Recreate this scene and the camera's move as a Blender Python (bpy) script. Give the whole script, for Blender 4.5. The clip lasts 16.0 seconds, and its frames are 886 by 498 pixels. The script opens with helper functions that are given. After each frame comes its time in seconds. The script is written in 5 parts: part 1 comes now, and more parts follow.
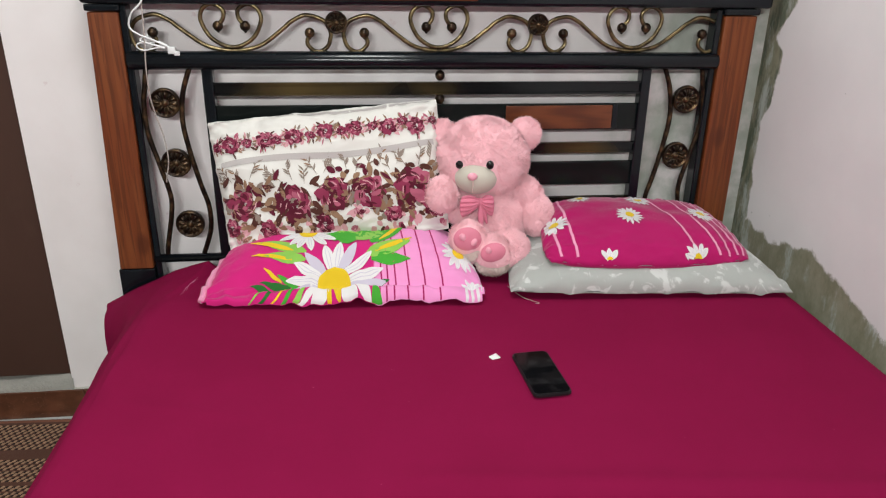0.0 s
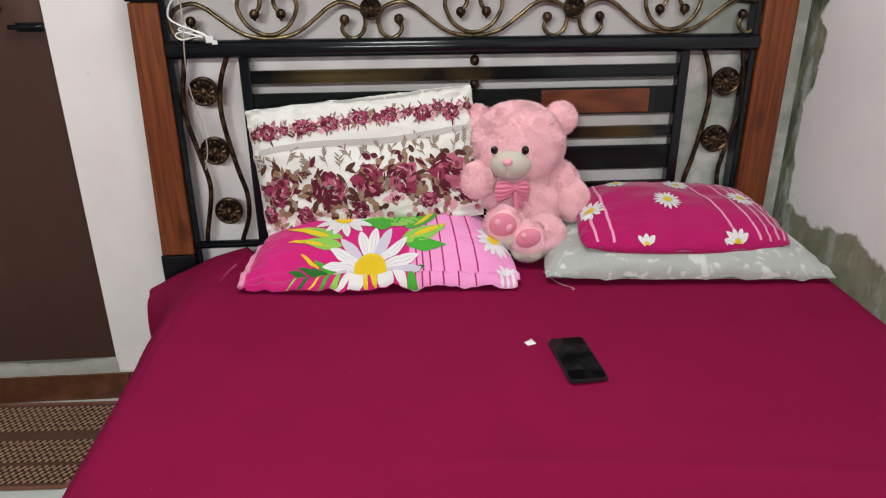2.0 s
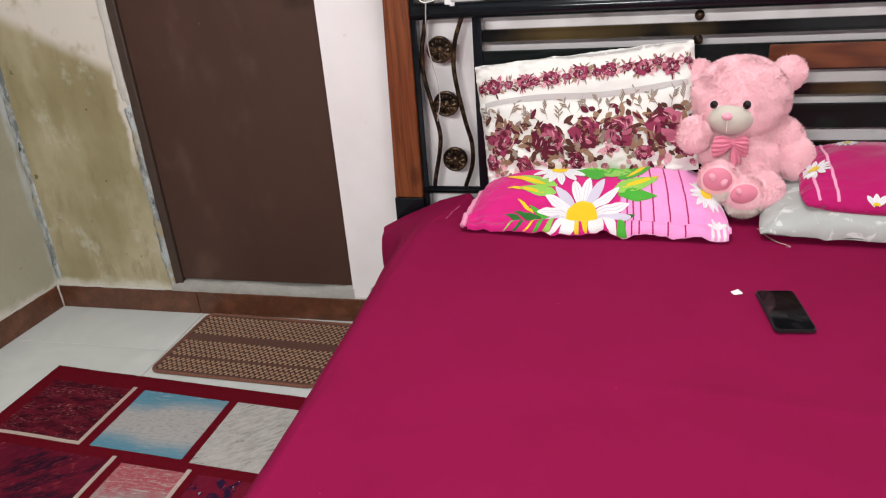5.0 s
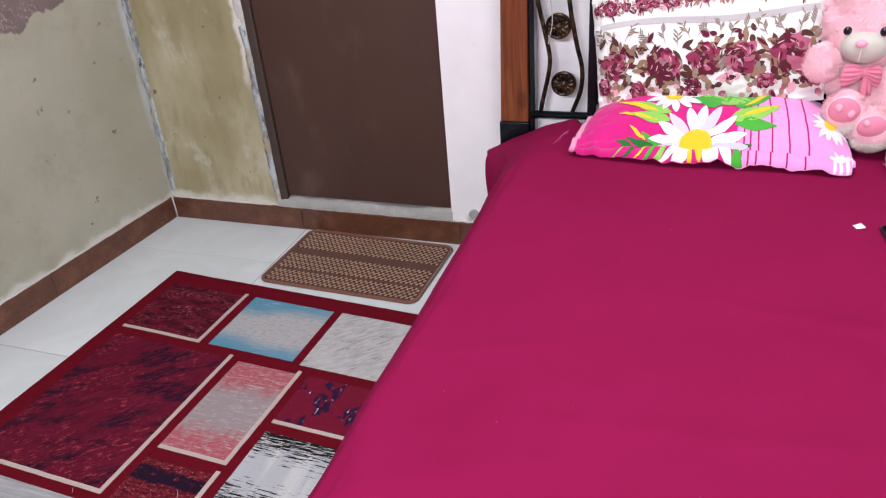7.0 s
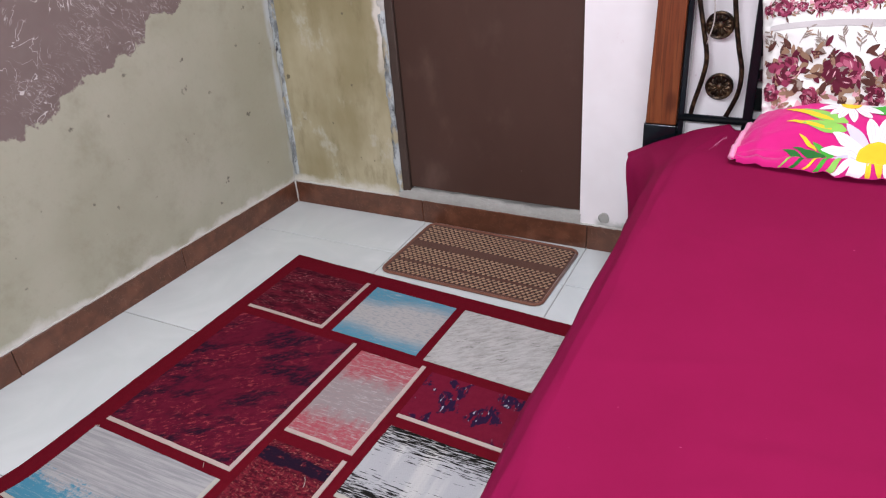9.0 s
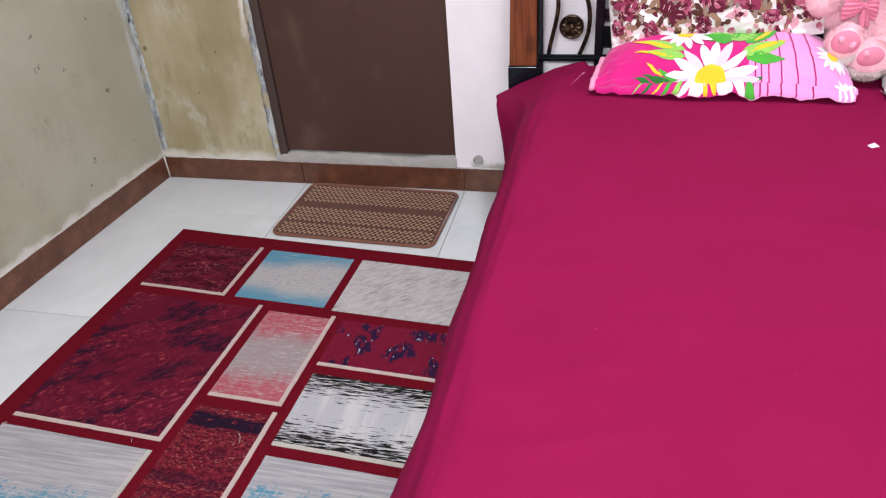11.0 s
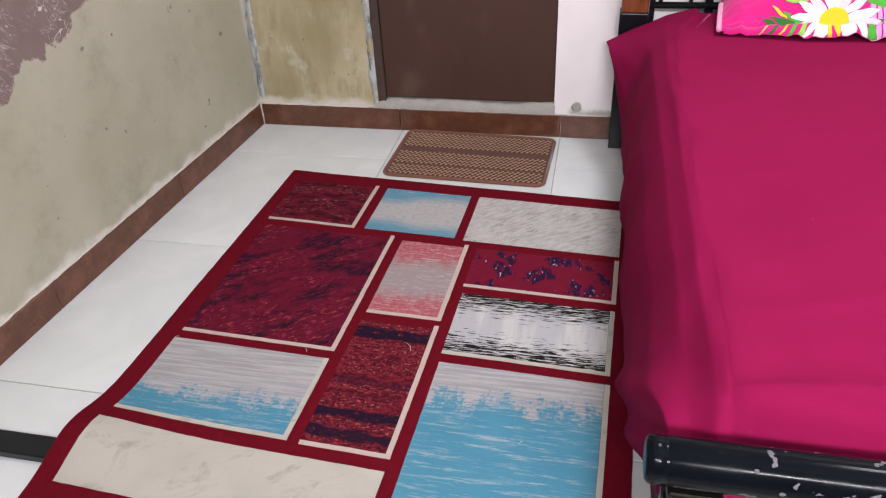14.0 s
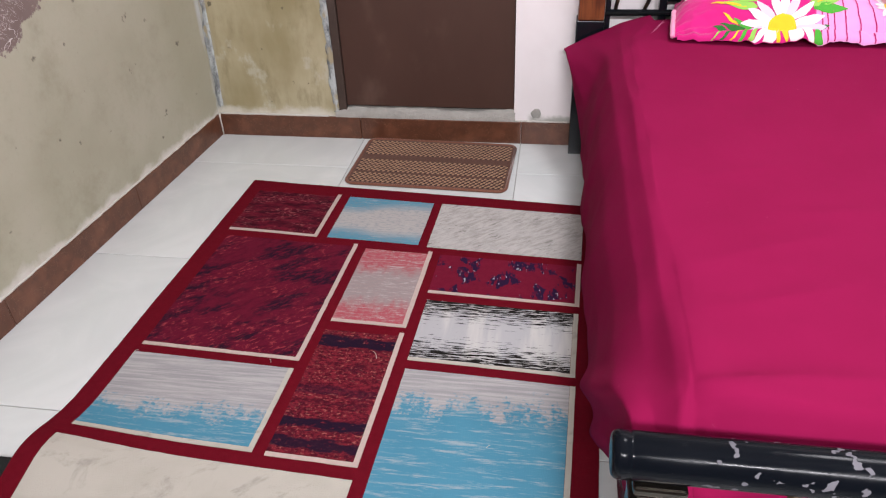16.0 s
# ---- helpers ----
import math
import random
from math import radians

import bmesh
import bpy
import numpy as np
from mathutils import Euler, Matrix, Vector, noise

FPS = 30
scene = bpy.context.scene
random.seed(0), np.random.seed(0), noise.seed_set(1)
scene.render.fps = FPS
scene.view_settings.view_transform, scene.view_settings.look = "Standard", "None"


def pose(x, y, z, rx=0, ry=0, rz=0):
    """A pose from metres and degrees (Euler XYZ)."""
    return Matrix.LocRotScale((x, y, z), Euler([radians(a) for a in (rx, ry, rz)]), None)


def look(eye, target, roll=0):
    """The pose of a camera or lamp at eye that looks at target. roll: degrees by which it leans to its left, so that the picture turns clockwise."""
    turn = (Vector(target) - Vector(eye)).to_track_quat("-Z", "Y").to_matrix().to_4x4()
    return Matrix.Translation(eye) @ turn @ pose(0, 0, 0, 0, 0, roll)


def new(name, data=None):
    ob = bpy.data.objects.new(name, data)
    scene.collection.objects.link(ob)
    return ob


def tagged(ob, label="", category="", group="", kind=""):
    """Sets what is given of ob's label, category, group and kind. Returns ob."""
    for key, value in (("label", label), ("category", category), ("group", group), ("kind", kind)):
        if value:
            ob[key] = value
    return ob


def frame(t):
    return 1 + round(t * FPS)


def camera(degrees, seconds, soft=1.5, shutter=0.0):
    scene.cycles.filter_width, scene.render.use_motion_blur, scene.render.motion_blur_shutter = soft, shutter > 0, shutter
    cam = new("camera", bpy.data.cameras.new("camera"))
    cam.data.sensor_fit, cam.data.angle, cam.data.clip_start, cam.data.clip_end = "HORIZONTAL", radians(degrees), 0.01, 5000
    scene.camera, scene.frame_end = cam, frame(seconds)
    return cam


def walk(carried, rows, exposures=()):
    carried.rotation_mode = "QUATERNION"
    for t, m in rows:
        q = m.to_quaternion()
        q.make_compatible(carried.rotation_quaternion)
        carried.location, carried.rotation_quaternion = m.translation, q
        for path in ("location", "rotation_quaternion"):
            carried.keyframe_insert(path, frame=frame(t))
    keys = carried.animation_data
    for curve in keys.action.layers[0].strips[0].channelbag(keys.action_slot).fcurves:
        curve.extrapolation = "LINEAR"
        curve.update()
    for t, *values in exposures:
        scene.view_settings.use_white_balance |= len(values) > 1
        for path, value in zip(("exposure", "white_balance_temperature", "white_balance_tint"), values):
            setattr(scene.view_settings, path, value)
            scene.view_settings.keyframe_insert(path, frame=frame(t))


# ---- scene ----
cam = camera(63.0, 16.0, soft=1.2)
PATH = [
    (0, (2.062, -1.929, 1.288), (2.284, -0.09, 0.536), 0.9),
    (0.5, (2.062, -1.93, 1.29), (2.247, -0.099, 0.509), 0.4),
    (1, (2.062, -1.927, 1.291), (2.212, -0.101, 0.489), -0.1),
    (1.5, (2.056, -1.93, 1.291), (2.195, -0.105, 0.483), -0.1),
    (2, (2.06, -1.931, 1.291), (2.186, -0.098, 0.5), -0.4),
    (2.5, (2.059, -1.936, 1.299), (2.148, -0.105, 0.5), -1.0),
    (3, (2.03, -1.942, 1.32), (2.027, -0.117, 0.503), -1.1),
    (3.5, (2.021, -1.957, 1.3), (1.948, -0.138, 0.472), -2.2),
    (4, (2.011, -1.991, 1.295), (1.899, -0.178, 0.457), -2.5),
    (4.5, (2.039, -2.016, 1.306), (1.793, -0.202, 0.499), -3.5),
    (4.7, (2.057, -2.041, 1.292), (1.717, -0.248, 0.473), -3.6),
    (6.8, (2.043, -2.165, 1.277), (1.43, -0.528, 0.305), -5.9),
    (7, (1.989, -2.144, 1.282), (1.364, -0.524, 0.29), -5.0),
    (7.5, (1.898, -2.125, 1.286), (1.166, -0.543, 0.305), -5.1),
    (8, (1.833, -2.136, 1.274), (1.018, -0.602, 0.281), -4.4),
    (8.5, (1.828, -2.137, 1.269), (0.998, -0.63, 0.248), -4.5),
    (9, (1.83, -2.151, 1.268), (1.002, -0.619, 0.285), -4.6),
    (9.5, (1.819, -2.161, 1.262), (1.067, -0.618, 0.235), -5.2),
    (9.7, (1.825, -2.152, 1.264), (1.124, -0.6, 0.216), -5.0),
    (11.8, (1.585, -2.428, 1.288), (1.259, -0.798, 0.176), -4.4),
    (12, (1.508, -2.45, 1.274), (1.203, -0.827, 0.147), -4.2),
    (12.5, (1.408, -2.518, 1.259), (1.088, -0.918, 0.102), -4.0),
    (13, (1.371, -2.563, 1.257), (1.021, -0.934, 0.151), -3.7),
    (13.5, (1.365, -2.581, 1.252), (0.994, -0.96, 0.142), -3.4),
    (14, (1.36, -2.583, 1.249), (0.977, -0.979, 0.116), -3.3),
    (14.5, (1.356, -2.593, 1.247), (0.997, -0.977, 0.125), -2.9),
    (15, (1.354, -2.598, 1.244), (1.015, -0.984, 0.112), -2.6),
    (15.5, (1.357, -2.595, 1.242), (1.017, -0.982, 0.109), -3.3),
    (16, (1.361, -2.59, 1.242), (1.075, -0.954, 0.128), -2.5),
]
walk(cam, [(t, look(eye, target, roll)) for t, eye, target, roll in PATH], [(0.0, -0.36, 6250, 2), (1.0, -0.46, 6250, 2), (3.5, -0.46, 6300, 3), (4.7, -0.2, 6300, 6), (5.5, -0.05, 6200, 9), (7.0, 0.1, 5800, 13), (9.5, 0.1, 5800, 13), (12.0, 0.2, 6000, 14), (16.0, 0.2, 6150, 14.5)])
# ---- light: a tube light high on the wall behind the camera, a bulkhead lamp on the ceiling ----
world = bpy.data.worlds.new("world")
scene.world = world
world.use_nodes = True
world.node_tree.nodes["Background"].inputs[0].default_value = (0.8, 0.85, 1.0, 1)
world.node_tree.nodes["Background"].inputs[1].default_value = 0.15


def area_lamp(name, eye, target, sx, sy, watts, colour):
    data = bpy.data.lights.new(name, "AREA")
    data.shape, data.size, data.size_y, data.energy, data.color = "RECTANGLE", sx, sy, watts, colour
    ob = new(name, data)
    ob.matrix_world = look(eye, target)
    return ob


area_lamp("tube_light_glow", (1.6, -3.36, 1.9), (1.9, -0.6, 0.7), 1.2, 0.06, 70, (1.0, 0.97, 0.95))
area_lamp("ceiling_lamp_glow", (1.9, -0.92, 2.62), (1.9, -0.92, 0), 0.5, 0.5, 25, (1.0, 0.97, 0.95))


# ---- materials ----
class Mat:
    """A node material with short calls for the nodes."""

    def __init__(self, name, rough=0.6, metal=0.0, colour=(0.5, 0.5, 0.5)):
        self.m = bpy.data.materials.new(name)
        self.m.use_nodes = True
        self.nt = self.m.node_tree
        self.b = self.nt.nodes["Principled BSDF"]
        self.b.inputs["Roughness"].default_value = rough
        self.b.inputs["Metallic"].default_value = metal
        self.b.inputs["Base Color"].default_value = (*colour, 1)

    def put(self, socket, value):
        if isinstance(value, (int, float)):
            socket.default_value = value
        elif isinstance(value, tuple):
            socket.default_value = (*value, 1) if len(value) == 3 and socket.type == "RGBA" else value
        else:
            self.nt.links.new(value, socket)

    def set(self, name, value):
        self.put(self.b.inputs[name], value)
        return self

    def co(self, scale=(1, 1, 1), turn=(0, 0, 0), shift=(0, 0, 0)):
        tc = self.nt.nodes.new("ShaderNodeTexCoord")
        rot = self.nt.nodes.new("ShaderNodeMapping")
        rot.inputs["Rotation"].default_value = [radians(a) for a in turn]
        mp = self.nt.nodes.new("ShaderNodeMapping")
        mp.inputs["Scale"].default_value = scale
        mp.inputs["Location"].default_value = shift
        self.nt.links.new(tc.outputs["Object"], rot.inputs["Vector"])
        self.nt.links.new(rot.outputs[0], mp.inputs["Vector"])
        return mp.outputs[0]

    def axes(self, co=None):
        n = self.nt.nodes.new("ShaderNodeSeparateXYZ")
        self.put(n.inputs[0], co if co is not None else self.co())
        return n.outputs

    def noise(self, scale, detail=4, co=None, rough=0.55, warp=0.0):
        n = self.nt.nodes.new("ShaderNodeTexNoise")
        n.inputs["Scale"].default_value, n.inputs["Detail"].default_value = scale, detail
        n.inputs["Roughness"].default_value, n.inputs["Distortion"].default_value = rough, warp
        self.put(n.inputs["Vector"], co if co is not None else self.co())
        return n.outputs[0]

    def voronoi(self, scale, co=None, feature="F1"):
        n = self.nt.nodes.new("ShaderNodeTexVoronoi")
        n.feature = feature
        n.inputs["Scale"].default_value = scale
        self.put(n.inputs["Vector"], co if co is not None else self.co())
        return n.outputs[0]

    def wave(self, scale, co=None, warp=2.0, detail=3):
        n = self.nt.nodes.new("ShaderNodeTexWave")
        n.inputs["Scale"].default_value, n.inputs["Distortion"].default_value, n.inputs["Detail"].default_value = scale, warp, detail
        self.put(n.inputs["Vector"], co if co is not None else self.co())
        return n.outputs["Fac"]

    def math(self, op, a, b=0.0, clamp=False):
        n = self.nt.nodes.new("ShaderNodeMath")
        n.operation, n.use_clamp = op, clamp
        self.put(n.inputs[0], a)
        self.put(n.inputs[1], b)
        return n.outputs[0]

    def step(self, v, lo, hi):
        """0 below lo, 1 above hi, smooth between (lo may be above hi)."""
        n = self.nt.nodes.new("ShaderNodeMapRange")
        n.interpolation_type = "SMOOTHSTEP"
        self.put(n.inputs["Value"], v)
        if lo < hi:
            n.inputs["From Min"].default_value, n.inputs["From Max"].default_value = lo, hi
        else:
            n.inputs["From Min"].default_value, n.inputs["From Max"].default_value = hi, lo
            n.inputs["To Min"].default_value, n.inputs["To Max"].default_value = 1, 0
        return n.outputs[0]

    def mix(self, fac, a, b):
        n = self.nt.nodes.new("ShaderNodeMix")
        n.data_type = "RGBA"
        self.put(n.inputs[0], fac)
        self.put(n.inputs[6], a)
        self.put(n.inputs[7], b)
        return n.outputs[2]

    def random(self):
        return self.nt.nodes.new("ShaderNodeObjectInfo").outputs["Random"]

    def bump(self, height, strength=0.3, distance=0.005):
        n = self.nt.nodes.new("ShaderNodeBump")
        n.inputs["Strength"].default_value, n.inputs["Distance"].default_value = strength, distance
        self.put(n.inputs["Height"], height)
        self.put(self.b.inputs["Normal"], n.outputs[0])
        return self


def simple(name, colour, rough=0.6, metal=0.0, vary=0.25, scale=30, bump=0.15, depth=0.002):
    """A plain coloured surface with two scales of unevenness."""
    k = Mat(name, rough, metal)
    dark = tuple(c * (1 - vary) for c in colour)
    light = tuple(min(1, c * (1 + vary * 0.6)) for c in colour)
    k.set("Base Color", k.mix(k.noise(scale, 5), k.mix(k.noise(scale / 7, 3), dark, colour), light))
    k.bump(k.noise(scale * 6, 3), bump, depth)
    return k.m


def cloth(name, colour, vary=0.12, sheen=0.3, weave=900, rough=0.85, light=None):
    k = Mat(name, rough)
    dark = tuple(c * (1 - vary) for c in colour)
    k.set("Base Color", k.mix(k.noise(9, 4), dark, light or colour))
    k.set("Sheen Weight", sheen)
    k.set("Sheen Roughness", 0.4)
    k.set("Specular IOR Level", 0.2)
    n = k.math("ADD", k.math("MULTIPLY", k.noise(weave, 2), 0.35), k.noise(14, 4))
    k.bump(n, 0.25, 0.004)
    return k.m


# walls: the old paint, bare plaster and damp that each of them shows
k = Mat("plaster_left_wall", 0.85)
ax = k.axes()
edge = k.math("ADD", k.math("MULTIPLY", ax[1], 0.33), 0.985)
edge = k.math("ADD", edge, k.math("MULTIPLY", k.math("SUBTRACT", k.noise(5, 6, rough=0.65), 0.5), 0.28))
above = k.step(k.math("SUBTRACT", ax[2], edge), -0.004, 0.006)
plaster = k.mix(k.step(k.noise(2.2, 5), 0.35, 0.7), (0.36, 0.345, 0.25), (0.42, 0.4, 0.305))
plaster = k.mix(k.math("MULTIPLY", k.step(k.noise(4, 6, rough=0.7), 0.48, 0.76), 0.62), plaster, (0.26, 0.245, 0.16))
plaster = k.mix(k.math("MULTIPLY", k.step(k.noise(1.7, 3, k.co(shift=(0, 3, 1))), 0.5, 0.75), 0.35), plaster, (0.5, 0.475, 0.38))
plaster = k.mix(k.math("MULTIPLY", k.step(k.noise(34, 6, rough=0.75), 0.52, 0.8), 0.28), plaster, (0.25, 0.23, 0.17))
plaster = k.mix(k.math("MULTIPLY", k.step(k.noise(19, 3), 0.68, 0.74), 0.75), plaster, (0.07, 0.06, 0.045))
plaster = k.mix(k.math("MULTIPLY", k.step(k.noise(38, 2, k.co((1, 1, 0.6))), 0.76, 0.8), 0.8), plaster, (0.06, 0.055, 0.045))
foot = k.math("ADD", ax[2], k.math("MULTIPLY", k.noise(9, 5), -0.12))
plaster = k.mix(k.step(foot, 0.065, 0.03), plaster, (0.6, 0.58, 0.52))
old = k.mix(k.noise(12, 5), (0.16, 0.112, 0.1), (0.22, 0.165, 0.15))
scratch = k.math("ABSOLUTE", k.math("SUBTRACT", k.noise(9, 2, k.co((1, 1.6, 1), (35, 0, 0)), warp=1.6), 0.5))
scratch = k.math("MULTIPLY", k.step(scratch, 0.011, 0.004), k.step(k.noise(7, 3), 0.5, 0.6))
fine = k.math("ABSOLUTE", k.math("SUBTRACT", k.noise(22, 3, k.co((1, 2.2, 0.8), (-40, 0, 0)), warp=1.0), 0.5))
fine = k.math("MULTIPLY", k.step(fine, 0.016, 0.005), k.step(k.noise(5, 3, k.co(shift=(1, 2, 0))), 0.46, 0.58))
scratch = k.math("MAXIMUM", scratch, k.math("MULTIPLY", fine, 0.55))
old = k.mix(scratch, old, (0.6, 0.54, 0.51))
near = k.step(ax[1], -0.035, -0.012)
col = k.mix(above, plaster, old)
col = k.mix(k.math("MULTIPLY", near, k.step(k.noise(13, 5, k.co((1, 1, 0.35))), 0.42, 0.6)), col, (0.5, 0.52, 0.5))
k.set("Base Color", col)
k.bump(k.math("ADD", k.math("MULTIPLY", above, 0.5), k.noise(22, 7)), 0.35, 0.004)
WALL_LEFT = k.m

k = Mat("painted_back_wall", 0.8)
ax = k.axes()
olive = k.mix(k.step(k.noise(4, 5, k.co((1, 1, 0.5))), 0.35, 0.68), (0.29, 0.245, 0.125), (0.45, 0.395, 0.25))
olive = k.mix(k.math("MULTIPLY", k.step(k.noise(9, 6, k.co((1.2, 1, 0.45), shift=(2, 0, 1)), 0.7), 0.5, 0.72), 0.6), olive, (0.2, 0.17, 0.08))
olive = k.mix(k.math("MULTIPLY", k.step(k.noise(7, 5, k.co((1, 1, 0.7), shift=(5, 0, 4)), 0.65), 0.57, 0.68), 0.6), olive, (0.52, 0.5, 0.4))
olive = k.mix(k.step(k.noise(24, 3), 0.68, 0.74), olive, (0.14, 0.12, 0.07))
olive = k.mix(k.math("MULTIPLY", k.step(k.math("ADD", ax[0], k.math("MULTIPLY", k.noise(10, 5, k.co((1, 1, 0.4))), 0.09)), 0.1, 0.055), 0.8), olive, (0.42, 0.43, 0.4))
rim = k.step(k.math("ADD", ax[0], k.math("MULTIPLY", k.noise(14, 5), 0.06)), 0.495, 0.515)
high = k.step(k.math("ADD", ax[2], k.math("MULTIPLY", ax[0], 0.5)), 1.1, 1.16)
olive = k.mix(k.math("MAXIMUM", k.math("MULTIPLY", rim, k.step(ax[2], 0.5, 0.7)), k.math("MULTIPLY", high, k.step(k.noise(6, 4), 0.35, 0.5))), olive, (0.68, 0.63, 0.55))
low = k.math("ADD", ax[2], k.math("MULTIPLY", k.noise(11, 5), -0.1))
olive = k.mix(k.step(low, 0.085, 0.045), olive, (0.62, 0.59, 0.5))
white = k.mix(k.step(k.noise(3, 4), 0.3, 0.7), (0.78, 0.725, 0.72), (0.85, 0.8, 0.8))
white = k.mix(k.math("MULTIPLY", k.step(k.noise(17, 4), 0.66, 0.72), 0.5), white, (0.6, 0.44, 0.46))
white = k.mix(k.math("MULTIPLY", k.step(low, 0.075, 0.05), k.step(ax[0], 1.25, 1.28)), white, (0.4, 0.4, 0.36))
d1 = k.math("ADD", ax[0], k.math("MULTIPLY", k.noise(5, 6, rough=0.6), 0.55))
damp = k.math("MULTIPLY", k.step(d1, 2.99, 3.14), k.step(k.noise(8, 5), 0.3, 0.58))
white = k.mix(damp, white, k.mix(k.noise(20, 4), (0.3, 0.33, 0.27), (0.52, 0.55, 0.5)))
k.set("Base Color", k.mix(k.step(ax[0], 0.85, 0.9), olive, white))
k.bump(k.noise(18, 7), 0.25, 0.003)
WALL_BACK = k.m

k = Mat("painted_right_wall", 0.8)
ax = k.axes()
white = k.mix(k.step(k.noise(2.5, 4), 0.3, 0.7), (0.77, 0.75, 0.765), (0.84, 0.82, 0.83))
white = k.mix(k.math("MULTIPLY", k.step(k.noise(30, 2), 0.74, 0.78), 0.6), white, (0.3, 0.3, 0.27))
rag = k.math("SUBTRACT", k.noise(7, 7, k.co((1, 1, 0.8)), rough=0.68), 0.5)
wide = k.math("MULTIPLY", k.math("MULTIPLY", k.step(ax[2], 0.87, 0.93), k.step(ax[2], 1.1, 1.06)), 0.035)
wide = k.math("ADD", wide, k.math("MULTIPLY", k.step(ax[2], 1.1, 1.2), 0.06))
band = k.step(k.math("ADD", k.math("ADD", ax[1], wide), k.math("MULTIPLY", rag, 0.09)), -0.06, -0.05)
top = k.math("MINIMUM", k.math("ADD", k.math("MULTIPLY", ax[1], 0.27), 0.716), k.math("ADD", k.math("MULTIPLY", ax[1], -0.12), 0.566))
lowp = k.step(k.math("SUBTRACT", k.math("SUBTRACT", ax[2], top), k.math("MULTIPLY", rag, 0.13)), 0.008, -0.006)
dampc = k.mix(k.step(k.noise(22, 6, k.co((1, 1, 0.6)), rough=0.7), 0.3, 0.7), (0.2, 0.2, 0.13), (0.31, 0.3, 0.22))
dampc = k.mix(k.math("MULTIPLY", band, k.step(k.noise(30, 6, k.co((1, 1, 0.3)), rough=0.7), 0.42, 0.6)), dampc, (0.11, 0.13, 0.09))
dampc = k.mix(k.math("MULTIPLY", k.step(k.noise(14, 6, k.co((1, 1, 0.35)), rough=0.7), 0.52, 0.66), 0.8), dampc, (0.46, 0.5, 0.47))
k.set("Base Color", k.mix(k.math("MAXIMUM", band, lowp), white, dampc))
k.bump(k.math("SUBTRACT", k.noise(20, 6), k.math("MULTIPLY", lowp, 0.4)), 0.3, 0.004)
WALL_RIGHT = k.m

# for unseen surfaces: dark, so that they give little bounce light and reflection
WALL_PLAIN = simple("dark_mauve_unseen_wall", (0.2, 0.15, 0.14), 0.85, vary=0.15, scale=6)
CEILING = simple("ceiling_whitewash", (0.75, 0.74, 0.72), 0.9, vary=0.08, scale=5)

k = Mat("white_floor_tile", 0.16)
tint = k.mix(k.step(k.noise(3, 6, warp=1.2), 0.35, 0.75), (0.6, 0.635, 0.62), (0.69, 0.715, 0.7))
k.set("Base Color", k.mix(k.math("MULTIPLY", k.random(), 0.3), tint, (0.58, 0.61, 0.6)))
k.set("Roughness", k.math("ADD", k.math("MULTIPLY", k.noise(11, 5), 0.22), 0.1))
k.bump(k.noise(7, 3), 0.03, 0.002)
TILE = k.m
GROUT = simple("grey_grout", (0.34, 0.34, 0.31), 0.9, vary=0.3)

k = Mat("brown_skirting_tile", 0.32)
c = k.mix(k.noise(26, 7, rough=0.7), (0.045, 0.016, 0.009), (0.15, 0.056, 0.028))
c = k.mix(k.math("MULTIPLY", k.step(k.noise(14, 5), 0.45, 0.7), 0.6), c, (0.19, 0.075, 0.04))
vein = k.step(k.math("ABSOLUTE", k.math("SUBTRACT", k.noise(16, 4, warp=1.5), 0.5)), 0.008, 0.002)
k.set("Base Color", k.mix(k.math("MULTIPLY", vein, 0.22), c, (0.36, 0.22, 0.14)))
k.bump(k.noise(30, 3), 0.05, 0.002)
SKIRTING = k.m
CEMENT = simple("rough_grey_cement", (0.33, 0.32, 0.29), 0.95, vary=0.45, scale=25, bump=0.6, depth=0.006)
k = Mat("crumbling_blue_grey_cement", 0.95)
c = k.mix(k.step(k.noise(16, 6, k.co((1, 1, 0.45)), 0.7), 0.4, 0.6), (0.14, 0.15, 0.15), (0.46, 0.49, 0.48))
c = k.mix(k.step(k.noise(34, 5, k.co((1, 1, 0.4)), 0.7), 0.58, 0.66), c, (0.04, 0.042, 0.045))
c = k.mix(k.step(k.noise(21, 4, k.co((1, 1, 0.5), shift=(3, 1, 2))), 0.56, 0.66), c, (0.36, 0.31, 0.2))
k.set("Base Color", c)
k.bump(k.noise(40, 6), 0.8, 0.008)
CEMENT_BLUE = k.m
CEMENT_PALE = simple("pale_lime_cement", (0.55, 0.53, 0.48), 0.95, vary=0.3, scale=40, bump=0.5, depth=0.004)

k = Mat("brown_painted_door", 0.5)
c = k.mix(k.noise(3, 5, k.co((1.5, 1, 0.6))), (0.05, 0.023, 0.016), (0.08, 0.04, 0.029))
c = k.mix(k.math("MULTIPLY", k.step(k.noise(5, 5, k.co((1, 1, 0.6))), 0.54, 0.76), 0.55), c, (0.14, 0.085, 0.065))
c = k.mix(k.math("MULTIPLY", k.step(k.noise(60, 2, k.co((1, 1, 0.35))), 0.77, 0.8), 0.6), c, (0.3, 0.22, 0.18))
k.set("Base Color", c)
k.bump(k.noise(120, 4, k.co((1, 1, 0.1))), 0.08, 0.001)
k.set("Specular IOR Level", 0.3)
DOOR = k.m
FRAME = simple("dull_brown_door_frame", (0.05, 0.03, 0.022), 0.6, vary=0.5, scale=25)

